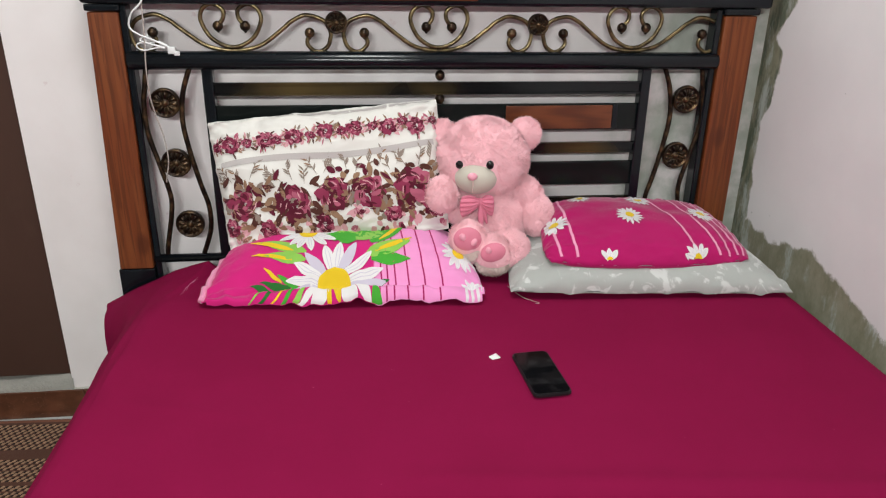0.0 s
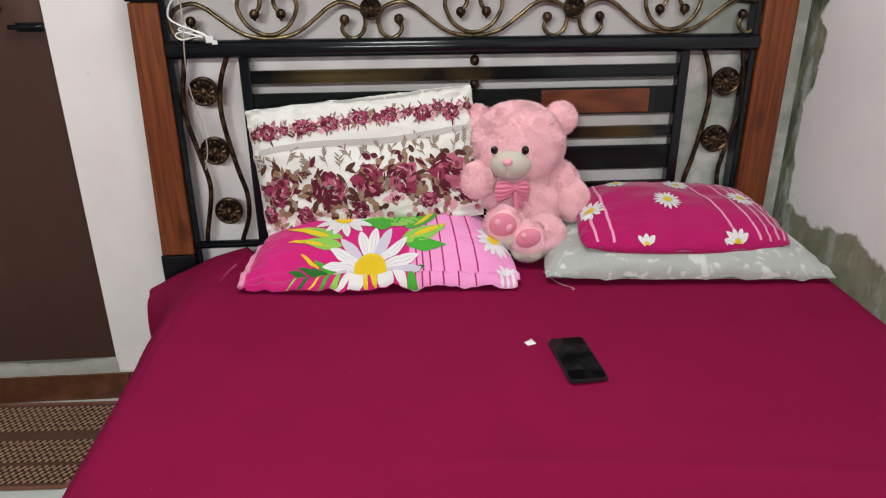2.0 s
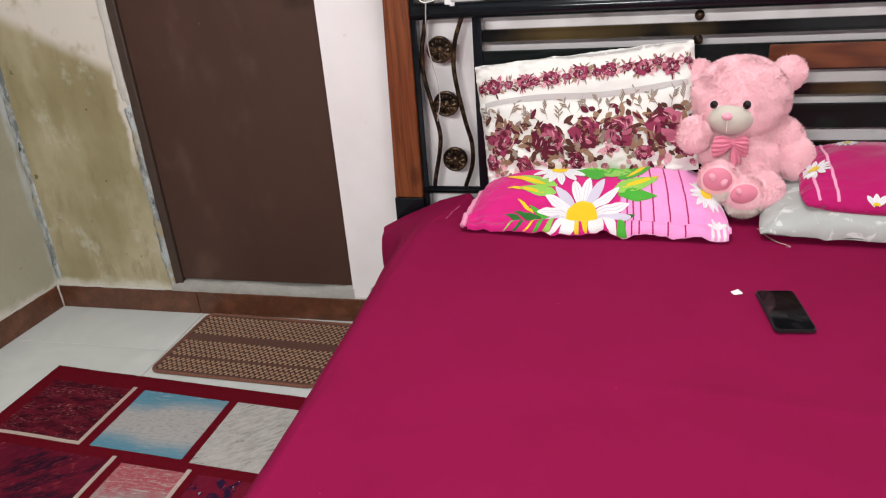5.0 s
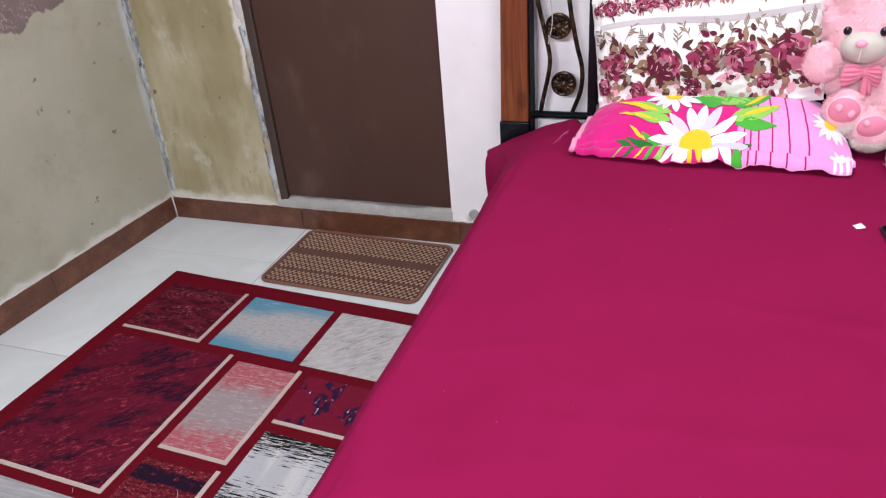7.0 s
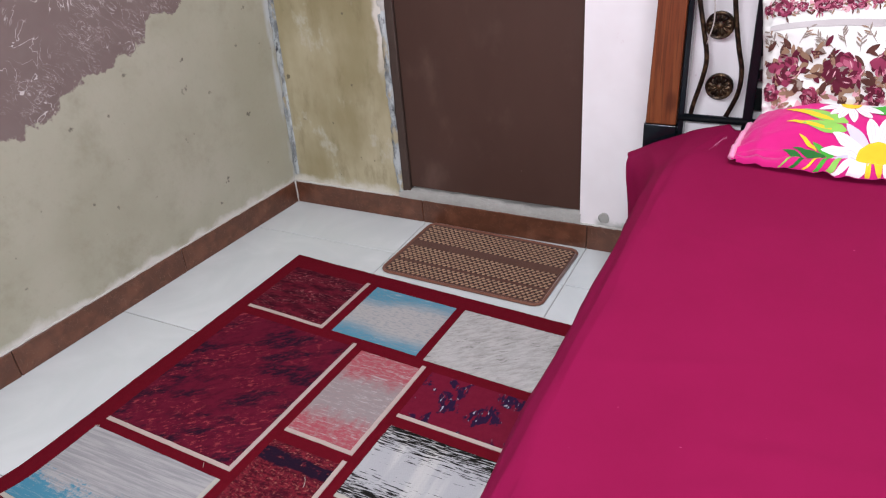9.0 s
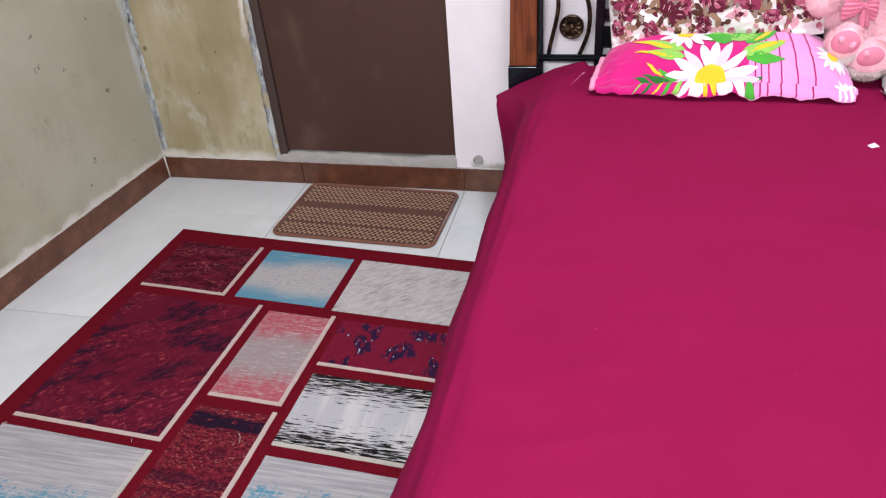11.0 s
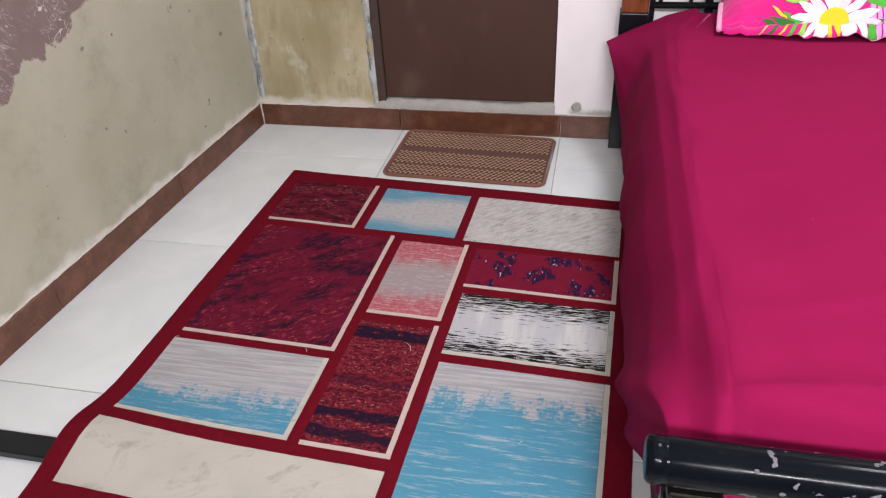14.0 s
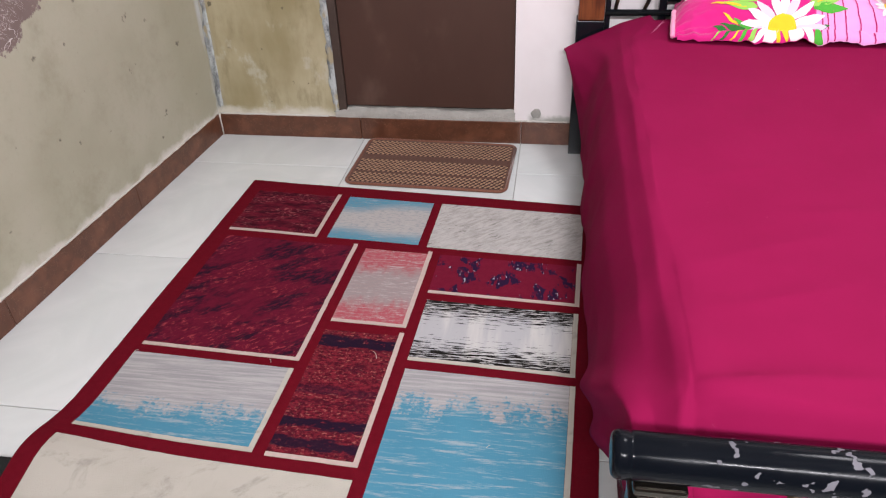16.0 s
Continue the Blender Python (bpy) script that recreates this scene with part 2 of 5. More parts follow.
k = Mat("red_brown_wood", 0.38)
grain = k.wave(7, k.co((1.6, 0.6, 0.1)), 9, 4)
c = k.mix(k.math("MULTIPLY", grain, 0.6), (0.2, 0.058, 0.018), (0.12, 0.029, 0.009))
c = k.mix(k.step(k.noise(5, 4, k.co((2, 1, 0.5))), 0.4, 0.7), c, (0.16, 0.038, 0.012))
c = k.mix(k.math("MULTIPLY", k.step(k.noise(95, 5, k.co((1, 1, 0.035)), warp=0.8), 0.46, 0.6), 0.5), c, (0.06, 0.015, 0.006))
knot = k.step(k.voronoi(4.2, k.co((1.4, 1, 0.7))), 0.13, 0.05)
c = k.mix(k.math("MULTIPLY", knot, 0.6), c, (0.06, 0.014, 0.006))
k.set("Base Color", c)
k.set("Specular IOR Level", 0.3)
k.bump(k.noise(90, 3, k.co((1, 1, 0.06))), 0.15, 0.001)
WOOD = k.m

k = Mat("red_brown_wood_inlay", 0.3)
grain = k.wave(20, k.co((0.1, 1.0, 1.2)), 7, 4)
c = k.mix(grain, (0.085, 0.022, 0.008), (0.15, 0.043, 0.015))
k.set("Base Color", c)
WOOD_INLAY = k.m

k = Mat("black_gloss_enamel", 0.16)
k.set("Base Color", k.mix(k.noise(12, 4), (0.003, 0.004, 0.006), (0.007, 0.01, 0.013)))
k.set("Roughness", k.math("ADD", k.math("MULTIPLY", k.noise(25, 4), 0.2), 0.08))
k.set("Specular IOR Level", 0.35)
k.bump(k.noise(60, 2), 0.04, 0.001)
BLACK = k.m
k = Mat("chipped_black_enamel", 0.2)
chip = k.math("MULTIPLY", k.step(k.noise(44, 2, k.co((1, 1.2, 1.2), shift=(0.2, 0, 0))), 0.64, 0.665), k.step(k.axes()[0], 1.47, 1.6))
chip = k.math("MAXIMUM", chip, k.math("MULTIPLY", k.step(k.noise(110, 2), 0.74, 0.77), k.step(k.noise(9, 2), 0.45, 0.6)))
k.set("Base Color", k.mix(chip, (0.003, 0.004, 0.006), (0.14, 0.135, 0.15)))
k.set("Roughness", k.math("ADD", k.math("MULTIPLY", chip, 0.5), k.math("ADD", k.math("MULTIPLY", k.step(k.noise(9, 5, rough=0.7), 0.35, 0.7), 0.2), 0.08)))
k.set("Specular IOR Level", 0.08)
k.bump(k.math("SUBTRACT", k.noise(60, 3), chip), 0.12, 0.001)
BLACK_CHIPPED = k.m

k = Mat("antique_brass", 0.3, 0.85)
k.set("Base Color", k.mix(k.step(k.noise(28, 4), 0.35, 0.65), (0.05, 0.036, 0.02), (0.25, 0.19, 0.095)))
k.bump(k.noise(200, 2), 0.08, 0.0005)
BRASS = k.m
k = Mat("dark_bronze", 0.35, 0.7)
k.set("Base Color", k.mix(k.step(k.noise(45, 4), 0.4, 0.75), (0.016, 0.009, 0.006), (0.14, 0.085, 0.04)))
k.bump(k.noise(200, 2), 0.1, 0.0005)
BRONZE = k.m
# the slats' yellow reflection is put into the colour as soft gold patches
k = Mat("black_slat_gold_reflection", 0.14, 0.3)
k.set("Base Color", k.mix(k.step(k.noise(2.2, 3), 0.48, 0.68), (0.006, 0.007, 0.008), (0.1, 0.07, 0.027)))
SLAT = k.m
k = Mat("dark_glossy_panel", 0.06)
k.set("Base Color", k.mix(k.noise(3, 4), (0.004, 0.005, 0.005), (0.012, 0.016, 0.015)))
k.set("Specular IOR Level", 0.22)
PANEL = k.m

k = Mat("crimson_bedsheet", 0.9)
c = k.mix(k.noise(6, 5), (0.195, 0.005, 0.043), (0.238, 0.0065, 0.056))
c = k.mix(k.math("MULTIPLY", k.step(k.noise(90, 2), 0.79, 0.81), 0.5), c, (0.6, 0.2, 0.3))
k.set("Base Color", c)
k.set("Specular IOR Level", 0.06)
k.bump(k.math("ADD", k.math("MULTIPLY", k.noise(1100, 2), 0.15), k.noise(7, 6, k.co((0.7, 1.6, 1)))), 0.32, 0.008)
SHEET = k.m
CREAM = cloth("cream_rug_yarn", (0.66, 0.56, 0.51), 0.2)
HEM = cloth("pink_piping", (0.82, 0.32, 0.5), 0.15)


# ---- building helpers ----
def link(name, me, parent=None, label=""):
    ob = new(name, me)
    if parent is not None:
        ob.parent = parent
    if label:
        ob["label"] = label
    return ob


def part(name, bm, material, parent=None, label="", smooth=False):
    """One mesh object out of a bmesh; the bmesh is freed."""
    me = bpy.data.meshes.new(name)
    bm.normal_update()
    bm.to_mesh(me)
    bm.free()
    for m in material if isinstance(material, (list, tuple)) else [material]:
        me.materials.append(m)
    if smooth:
        for p in me.polygons:
            p.use_smooth = True
    return link(name, me, parent, label)


def raw(name, verts, faces, material, parent=None, label="", smooth=True, slots=None):
    me = bpy.data.meshes.new(name)
    me.from_pydata([tuple(v) for v in verts], [], faces)
    for m in material if isinstance(material, (list, tuple)) else [material]:
        me.materials.append(m)
    if smooth:
        me.polygons.foreach_set("use_smooth", [True] * len(me.polygons))
    if slots is not None:
        me.polygons.foreach_set("material_index", slots)
    me.update()
    return link(name, me, parent, label)


def empty(name, label, category, group="", kind="", at=(0, 0, 0)):
    ob = new(name)
    ob.empty_display_size = 0.05
    ob.location = at
    return tagged(ob, label, category, group, kind)


def box(bm, x0, x1, y0, y1, z0, z1, bevel=0.0, seg=2):
    m = Matrix.Translation(((x0 + x1) / 2, (y0 + y1) / 2, (z0 + z1) / 2)) @ Matrix.Diagonal((x1 - x0, y1 - y0, z1 - z0, 1))
    got = bmesh.ops.create_cube(bm, size=1, matrix=m)["verts"]
    if bevel:
        edges = list({e for v in got for e in v.link_edges})
        bmesh.ops.bevel(bm, geom=edges, offset=bevel, segments=seg, affect="EDGES", profile=0.5)
    return bm


def boxed(name, dims, material, parent=None, label="", bevel=0.0):
    return part(name, box(bmesh.new(), *dims, bevel), material, parent, label)


def curve_points(pts, steps=6):
    """Catmull-Rom through the points."""
    p = [np.array(q, float) for q in pts]
    p = [2 * p[0] - p[1]] + p + [2 * p[-1] - p[-2]]
    out = []
    for i in range(1, len(p) - 2):
        for s in range(steps):
            t = s / steps
            out.append(0.5 * (2 * p[i] + (p[i + 1] - p[i - 1]) * t + (2 * p[i - 1] - 5 * p[i] + 4 * p[i + 1] - p[i + 2]) * t * t + (3 * p[i] - p[i - 1] - 3 * p[i + 1] + p[i + 2]) * t ** 3))
    out.append(p[-2])
    return out


def tube_data(pts, r, n=8, base=0):
    """A round tube along points, closed at the ends. r: one radius or one a point."""
    verts, faces = [], []
    side = None
    for i, q in enumerate(pts):
        d = np.array(pts[min(i + 1, len(pts) - 1)]) - np.array(pts[max(i - 1, 0)])
        d = d / (np.linalg.norm(d) + 1e-9)
        if side is None:
            side = np.cross(d, (0.0, 1.0, 0.05) if abs(d[1]) < 0.8 else (1.0, 0, 0))
        side = side - d * np.dot(side, d)
        side = side / (np.linalg.norm(side) + 1e-9)
        up = np.cross(d, side)
        rr = r[i] if isinstance(r, (list, tuple)) else r
        for j in range(n):
            a = 2 * math.pi * j / n
            verts.append(np.array(q) + rr * (math.cos(a) * side + math.sin(a) * up))
    for i in range(len(pts) - 1):
        for j in range(n):
            k0 = base + i * n
            faces.append((k0 + j, k0 + (j + 1) % n, k0 + n + (j + 1) % n, k0 + n + j))
    faces.append(tuple(base + j for j in reversed(range(n))))
    faces.append(tuple(base + (len(pts) - 1) * n + j for j in range(n)))
    return verts, faces


def tube(name, pts, r, material, parent=None, label="", n=8, steps=6, smooth=True):
    p = curve_points(pts, steps) if steps > 1 else [np.array(q, float) for q in pts]
    v, f = tube_data(p, r, n)
    return raw(name, v, f, material, parent, label, smooth)


def ball(bm, at, r, squash=(1, 1, 1), seg=14, rings=10, turn=None):
    m = Matrix.Translation(at) @ (turn or Matrix.Identity(4)) @ Matrix.Diagonal((*squash, 1))
    return bmesh.ops.create_uvsphere(bm, u_segments=seg, v_segments=rings, radius=r, matrix=m)["verts"]


def hump(x, c, w):
    return math.exp(-((x - c) / w) ** 2)


def ease(x, a, b):
    t = min(1, max(0, (x - a) / (b - a)))
    return t * t * (3 - 2 * t)


def nz(x, y, z=0.0):
    return noise.noise(Vector((x, y, z)))


# ---- the room ----
X_R, Y_F, Z_C = 3.17, -3.5, 2.75

floor = boxed("floor", (-0.45, X_R + 0.1, Y_F - 0.1, 0.2, -0.1, -0.004), GROUT)
tagged(floor, "white glossy floor of large square tiles with thin joints", "floor", kind="structure")
wall_left = boxed("wall_left", (-0.12, 0, Y_F - 0.1, 0.03, -0.1, Z_C + 0.05), WALL_LEFT)
SKEW, PLUMB = radians(-3.8), radians(2.0)
wall_left.rotation_euler = (0, PLUMB, SKEW)
tagged(wall_left, "bare olive grey plaster wall with peeling mauve paint above", "wall", kind="structure")
wall_right = boxed("wall_right", (X_R, X_R + 0.12, Y_F, 0, -0.1, Z_C), WALL_RIGHT)
tagged(wall_right, "pale lilac wall with damp grey-green peeling patches", "wall", kind="structure")
# never in view: its dark mauve is assumed, to deepen reflections and contrast
wall_front = boxed("wall_front", (-0.5, X_R + 0.12, Y_F - 0.12, Y_F, -0.1, Z_C), WALL_PLAIN)
tagged(wall_front, "unseen wall behind the camera, dark mauve to cut bounce light", "wall", kind="structure")
ceiling = boxed("ceiling", (-0.5, X_R + 0.12, Y_F - 0.12, 0.14, Z_C, Z_C + 0.1), CEILING)
tagged(ceiling, "plain whitewashed ceiling of the bedroom", "ceiling", kind="structure")

# the back wall, with the door's opening through it
DX0, DX1, DZ0, DZ1 = 0.5, 1.207, 0.13, 2.05
bm = bmesh.new()
box(bm, -0.12, DX0, 0, 0.14, -0.1, Z_C)
box(bm, DX1, X_R + 0.12, 0, 0.14, -0.1, Z_C)
box(bm, DX0, DX1, 0, 0.14, -0.1, 0.1)
box(bm, DX0, DX1, 0, 0.14, DZ1, Z_C)
wall_back = tagged(part("wall_back", bm, WALL_BACK), "olive and off-white plaster wall behind the bed", "wall", kind="structure")

# cement sill under the door, rough along its top
verts, faces = [], []
n = 40
for i in range(n + 1):
    x = DX0 + (DX1 - DX0 + 0.004) * i / n
    top = 0.124 + 0.011 * nz(x * 11, 3.1) + 0.007 * nz(x * 37, 7.7) + 0.008 * hump(x, 1.195, 0.03)
    out = -0.004 + 0.003 * nz(x * 20, 1.2)
    verts += [(x, out - 0.003, 0.088), (x, out, top - 0.01), (x, 0.012, top), (x, 0.1, top)]
for i in range(n):
    for j in range(3):
        q = i * 4 + j
        faces.append((q, q + 4, q + 5, q + 1))
sill = raw("door_sill", verts, faces, CEMENT)
tagged(sill, "rough grey cement sill under the brown door", "sill", kind="structure")

# cement fillet along the frame, and lime lump at the wall's foot
def patch(name, x0, x1, z0, z1, y, material, seed, label, cat, nx=8, nz_=40, wob=0.012, round_=False):
    verts, faces = [], []
    for j in range(nz_ + 1):
        z = z0 + (z1 - z0) * j / nz_
        l = x0 + wob * nz(z * 11, seed) + wob * 0.7 * nz(z * 37, seed)
        r = x1 + wob * 0.25 * nz(z * 13, seed + 5)
        if round_:
            half = (r - l) / 2 * math.sqrt(max(0.02, 1 - (2 * j / nz_ - 0.9) ** 2 * 0.8))
            l, r = (l + r) / 2 - half, (l + r) / 2 + half
        for i in range(nx + 1):
            s = i / nx
            d = 0.0015 + 0.005 * math.sin(math.pi * s) * (0.6 + 0.5 * nz(z * 25, s * 3, seed))
            if i in (0, nx) or j in (0, nz_):
                d = -0.004
            verts.append((l + (r - l) * s, y - d, z))
    for j in range(nz_):
        for i in range(nx):
            q = j * (nx + 1) + i
            faces.append((q, q + 1, q + nx + 2, q + nx + 1))
    return tagged(raw(name, verts, faces, material), label, cat, kind="structure")


patch("trim_cement", 0.49, 0.515, 0.1, 0.78, 0.0, CEMENT_BLUE, 2.0, "crumbling grey cement fillet beside the door frame", "trim")
patch("trim_lime", 0.486, 0.515, 0.78, 2.05, 0.0, CEMENT_PALE, 4.0, "pale lime plaster edge beside the door frame", "trim")
patch("plaster_patch", 1.268, 1.31, 0.105, 0.145, 0.0, CEMENT, 9.0, "small grey cement patch low on the white wall", "patch", nz_=16, wob=0.014, round_=True)
ob = patch("trim_corner", 0.0, 0.03, 0.1, 1.6, 0.0, CEMENT_BLUE, 6.0, "pale flaking plaster in the corner of two walls", "trim", wob=0.016)
ob.rotation_euler = (0, PLUMB, 0)

# the door: a flush brown leaf in a frame on the hinge side, with a latch
door = empty("door_1", "closed flush brown painted door with a dark latch", "door", kind="structure")
boxed("leaf", (0.549, DX1 - 0.002, 0.012, 0.048, DZ0 + 0.004, DZ1 - 0.01), DOOR, door, bevel=0.002)
boxed("frame_jamb", (0.514, 0.547, 0.003, 0.09, 0.11, DZ1), FRAME, door, "dull dark brown door jamb", bevel=0.004)
boxed("frame_head", (0.5, DX1, 0.003, 0.09, DZ1 - 0.008, DZ1 + 0.03), FRAME, door, bevel=0.003)
bm = box(bmesh.new(), 1.135, 1.2, 0.0, 0.01, 1.083, 1.105, 0.003)
latch = part("latch_plate", bm, BLACK, door, "dark iron latch")
tube("latch_bolt", [(1.12, -0.003, 1.095), (1.16, -0.004, 1.094), (1.205, -0.003, 1.095)], 0.006, BLACK, latch, n=8, steps=2)
bm = bmesh.new()
ball(bm, (1.09, 0.0, 1.14), 0.02, (1, 0.8, 0.6))
part("door_knob", bm, BLACK, door, "dark round door knob", True)
boxed("wall_behind_door", (0.4, 1.3, 0.14, 0.2, 0, 2.2), WALL_PLAIN)
tagged(bpy.data.objects["wall_behind_door"], "plain surface closing the far side of the door", "wall", kind="structure")

# ---- the bed ----
BED_Y = -0.065
bed = empty("bed", "double bed with black metal and wood headboard", "bed", at=(2.2565, -1.0, 0))
bed_inv = Matrix.Translation((-2.2565, 1.0, 0))


def bp(ob):
    """Hangs a part, built in room coordinates, under the bed."""
    ob.parent = bed
    ob.matrix_parent_inverse = bed_inv
    return ob


MID = 2.2565


def mirror_x(pts):
    return [(2 * MID + 0.01 - p[0], p[1], p[2]) for p in pts]


for side in (0, 1):
    def sx(a, b):
        return (a, b) if side == 0 else (2 * MID - b, 2 * MID - a)
    # wooden upright above a black foot, with a black cap and a black flat beside it
    post = bp(boxed("headboard_post", (*sx(1.421, 1.508), -0.085, -0.012, 0.502, 1.155), WOOD, bevel=0.004))
    post["label"] = "red-brown grained wooden upright"
    bp(boxed("post_foot", (*sx(1.417, 1.51), -0.083, -0.01, 0.0, 0.5), BLACK, bevel=0.003))
    bp(boxed("post_cap", (*sx(1.417, 1.512), -0.089, -0.01, 1.157, 1.172), BLACK, bevel=0.003))
    bp(boxed("post_flat", (*sx(1.512, 1.528), -0.078, -0.035, 0.3, 1.17), BLACK, bevel=0.003))
    if side == 0:
        for name in ("headboard_post", "post_cap"):
            for v in bpy.data.objects[name].data.vertices:
                v.co.x += 0.03 * max(0, v.co.z - 0.48) * (1 if v.co.x < 1.46 else 0.2)
    bp(boxed("inner_upright", (*sx(1.684, 1.71), -0.078, -0.045, 0.3, 1.025), BLACK, bevel=0.003))
    # two waved rods with three rosettes between them
    rod_a = [(x, BED_Y, z) for x, z in ((1.553, 1.03), (1.544, 0.98), (1.536, 0.938), (1.536, 0.867), (1.555, 0.778), (1.571, 0.701), (1.567, 0.646), (1.548, 0.56), (1.543, 0.52))]
    rod_b = [(x, BED_Y, z) for x, z in ((1.657, 1.03), (1.633, 0.965), (1.624, 0.894), (1.632, 0.821), (1.65, 0.73), (1.665, 0.667), (1.663, 0.603), (1.64, 0.537), (1.634, 0.52))]
    for rod in (rod_a, rod_b):
        bp(tube("waved_rod", rod if side == 0 else mirror_x(rod), 0.0065, BRONZE, n=10)) ["label"] = "dark bronze waved rod"


def rosette_mesh(r):
    """A cast rosette: dished disc, rolled rim, twelve petals and a boss, facing -y."""
    bm = bmesh.new()
    n = 96
    prev, edge = None, False
    for f in (0.06, 0.14, 0.2, 0.26, 0.3, 0.38, 0.46, 0.54, 0.62, 0.7, 0.78, 0.83, 0.88, 0.93, 0.98, 1.0, 1.0):
        last = prev is not None and f == 1.0 and edge
        edge = f == 1.0
        ring = []
        for i in range(n):
            a = 2 * math.pi * i / n
            boss = 0.008 * math.sqrt(max(0, 1 - (f / 0.24) ** 2)) if f < 0.24 else 0
            leaf = (0.5 + 0.5 * math.cos(12 * a)) ** 0.6
            body = 0.0065 * leaf * math.sin(math.pi * min(1, max(0, (f - 0.26) / 0.54))) ** 0.6 if 0.26 < f < 0.8 else 0
            rim = 0.007 * math.sqrt(max(0, 1 - ((f - 0.9) / 0.1) ** 2)) if f > 0.8 else 0
            d = 0.002 + boss + body + rim
            if last:
                d = -0.004
            ring.append(bm.verts.new((r * f * math.cos(a), -d, r * f * math.sin(a))))
        if prev:
            for i in range(n):
                bm.faces.new((prev[i], ring[i], ring[(i + 1) % n], prev[(i + 1) % n]))
        else:
            bm.faces.new(ring)
        prev = ring
    bm.faces.new(prev[::-1])
    bmesh.ops.recalc_face_normals(bm, faces=bm.faces)
    me = bpy.data.meshes.new("rosette")
    bm.to_mesh(me)
    bm.free()
    me.materials.append(BRONZE)
    me.polygons.foreach_set("use_smooth", [True] * len(me.polygons))
    return me


big, small = rosette_mesh(0.037), rosette_mesh(0.027)
spots = [(x, z, big) for x, z in ((1.588, 0.94), (1.597, 0.787), (1.613, 0.621))]
spots += [(2 * MID + 0.011 - x, z, m) for x, z, m in spots]
spots += [(2.015, 1.133, small), (2.519, 1.13, small)]
for x, z, me in spots:
    ob = bp(link("rosette", me, label="dark bronze cast rosette"))
    ob.location = (x, BED_Y - 0.004, z)
    ob.rotation_euler = (0, radians(17 * (x * 7 % 3)), 0)

# rails: thick round rail, lower rail, top rail with wooden inlays
bp(tube("main_rail", [(1.513, -0.07, 1.043), (1.52, -0.07, 1.043), (2.26, -0.07, 1.042), (3.0, -0.07, 1.04), (3.006, -0.07, 1.04)], [0.018, 0.0225, 0.0225, 0.0225, 0.018], BLACK, n=20, steps=1))["label"] = "thick round black rail"
bp(tube("low_rail", [(1.512, -0.072, 0.526), (2.26, -0.072, 0.526), (3.0, -0.072, 0.526)], 0.011, BLACK, n=12, steps=1))
top_rail = bp(boxed("top_rail", (1.43, 3.125, -0.092, -0.02, 1.1735, 1.265), BLACK, bevel=0.008))
ob = part("inlay", box(bmesh.new(), 1.865, 2.36, -0.097, -0.09, 1.186, 1.252, 0.003), WOOD_INLAY, top_rail, "maroon wooden inlay")
ob.matrix_parent_inverse = Matrix.Identity(4)
# slats, dark gloss panels with wooden inlay
for z0, z1, name in ((0.958, 0.988, "slat"), (0.8, 0.826, "slat"), (0.645, 0.672, "slat")):
    bm = box(bmesh.new(), 1.708, 2 * MID - 1.708, -0.072, -0.052, z0, z1, 0.005)
    box(bm, 1.708, 2 * MID - 1.708, -0.075, -0.07, z0 - 0.001, z0 + 0.004)
    box(bm, 1.708, 2 * MID - 1.708, -0.075, -0.07, z1 - 0.004, z1 + 0.001)
    bp(part(name, bm, SLAT))["label"] = "black slat with a brassy reflection put into its colour"
for z0, z1 in ((0.86, 0.93), (0.708, 0.772), (0.56, 0.62)):
    panel = bp(boxed("dark_panel", (1.709, 2 * MID - 1.709, -0.067, -0.055, z0, z1), PANEL, bevel=0.002))
    panel["label"] = "dark glossy panel"
    inlay_spots = ((2.447, 2.735),) if z0 > 0.8 else ()
    for x0, x1 in inlay_spots:
        boxed("inlay", (x0, x1, -0.0715, -0.066, z0 + 0.004, z1 - 0.004), WOOD_INLAY, panel, "red-brown wooden inlay", 0.002)
        boxed("inlay_stop", (x1 + 0.001, x1 + 0.014, -0.071, -0.066, z0 + 0.002, z1 - 0.002), BLACK, panel)
for z in (1.005, 0.945):
    bm = bmesh.new()
    ball(bm, (2.272, -0.066, z), 0.0125, (1, 1, 1.1))
    bp(part("slat_knob", bm, BRONZE, smooth=True))

# the scrollwork between the rails: three alike units
half_s = [(-0.185, 0.046), (-0.178, 0.022), (-0.19, 0.006), (-0.207, 0.001), (-0.226, 0.012), (-0.234, 0.03), (-0.235, 0.05), (-0.219, 0.075), (-0.178, 0.087), (-0.145, 0.074), (-0.117, 0.052), (-0.063, 0.015), (0.0, 0.004)]
half_c = [(-0.032, 0.061), (-0.018, 0.08), (-0.019, 0.1), (-0.041, 0.112), (-0.063, 0.102), (-0.071, 0.076), (-0.054, 0.039), (-0.026, 0.018), (0.0, 0.012)]
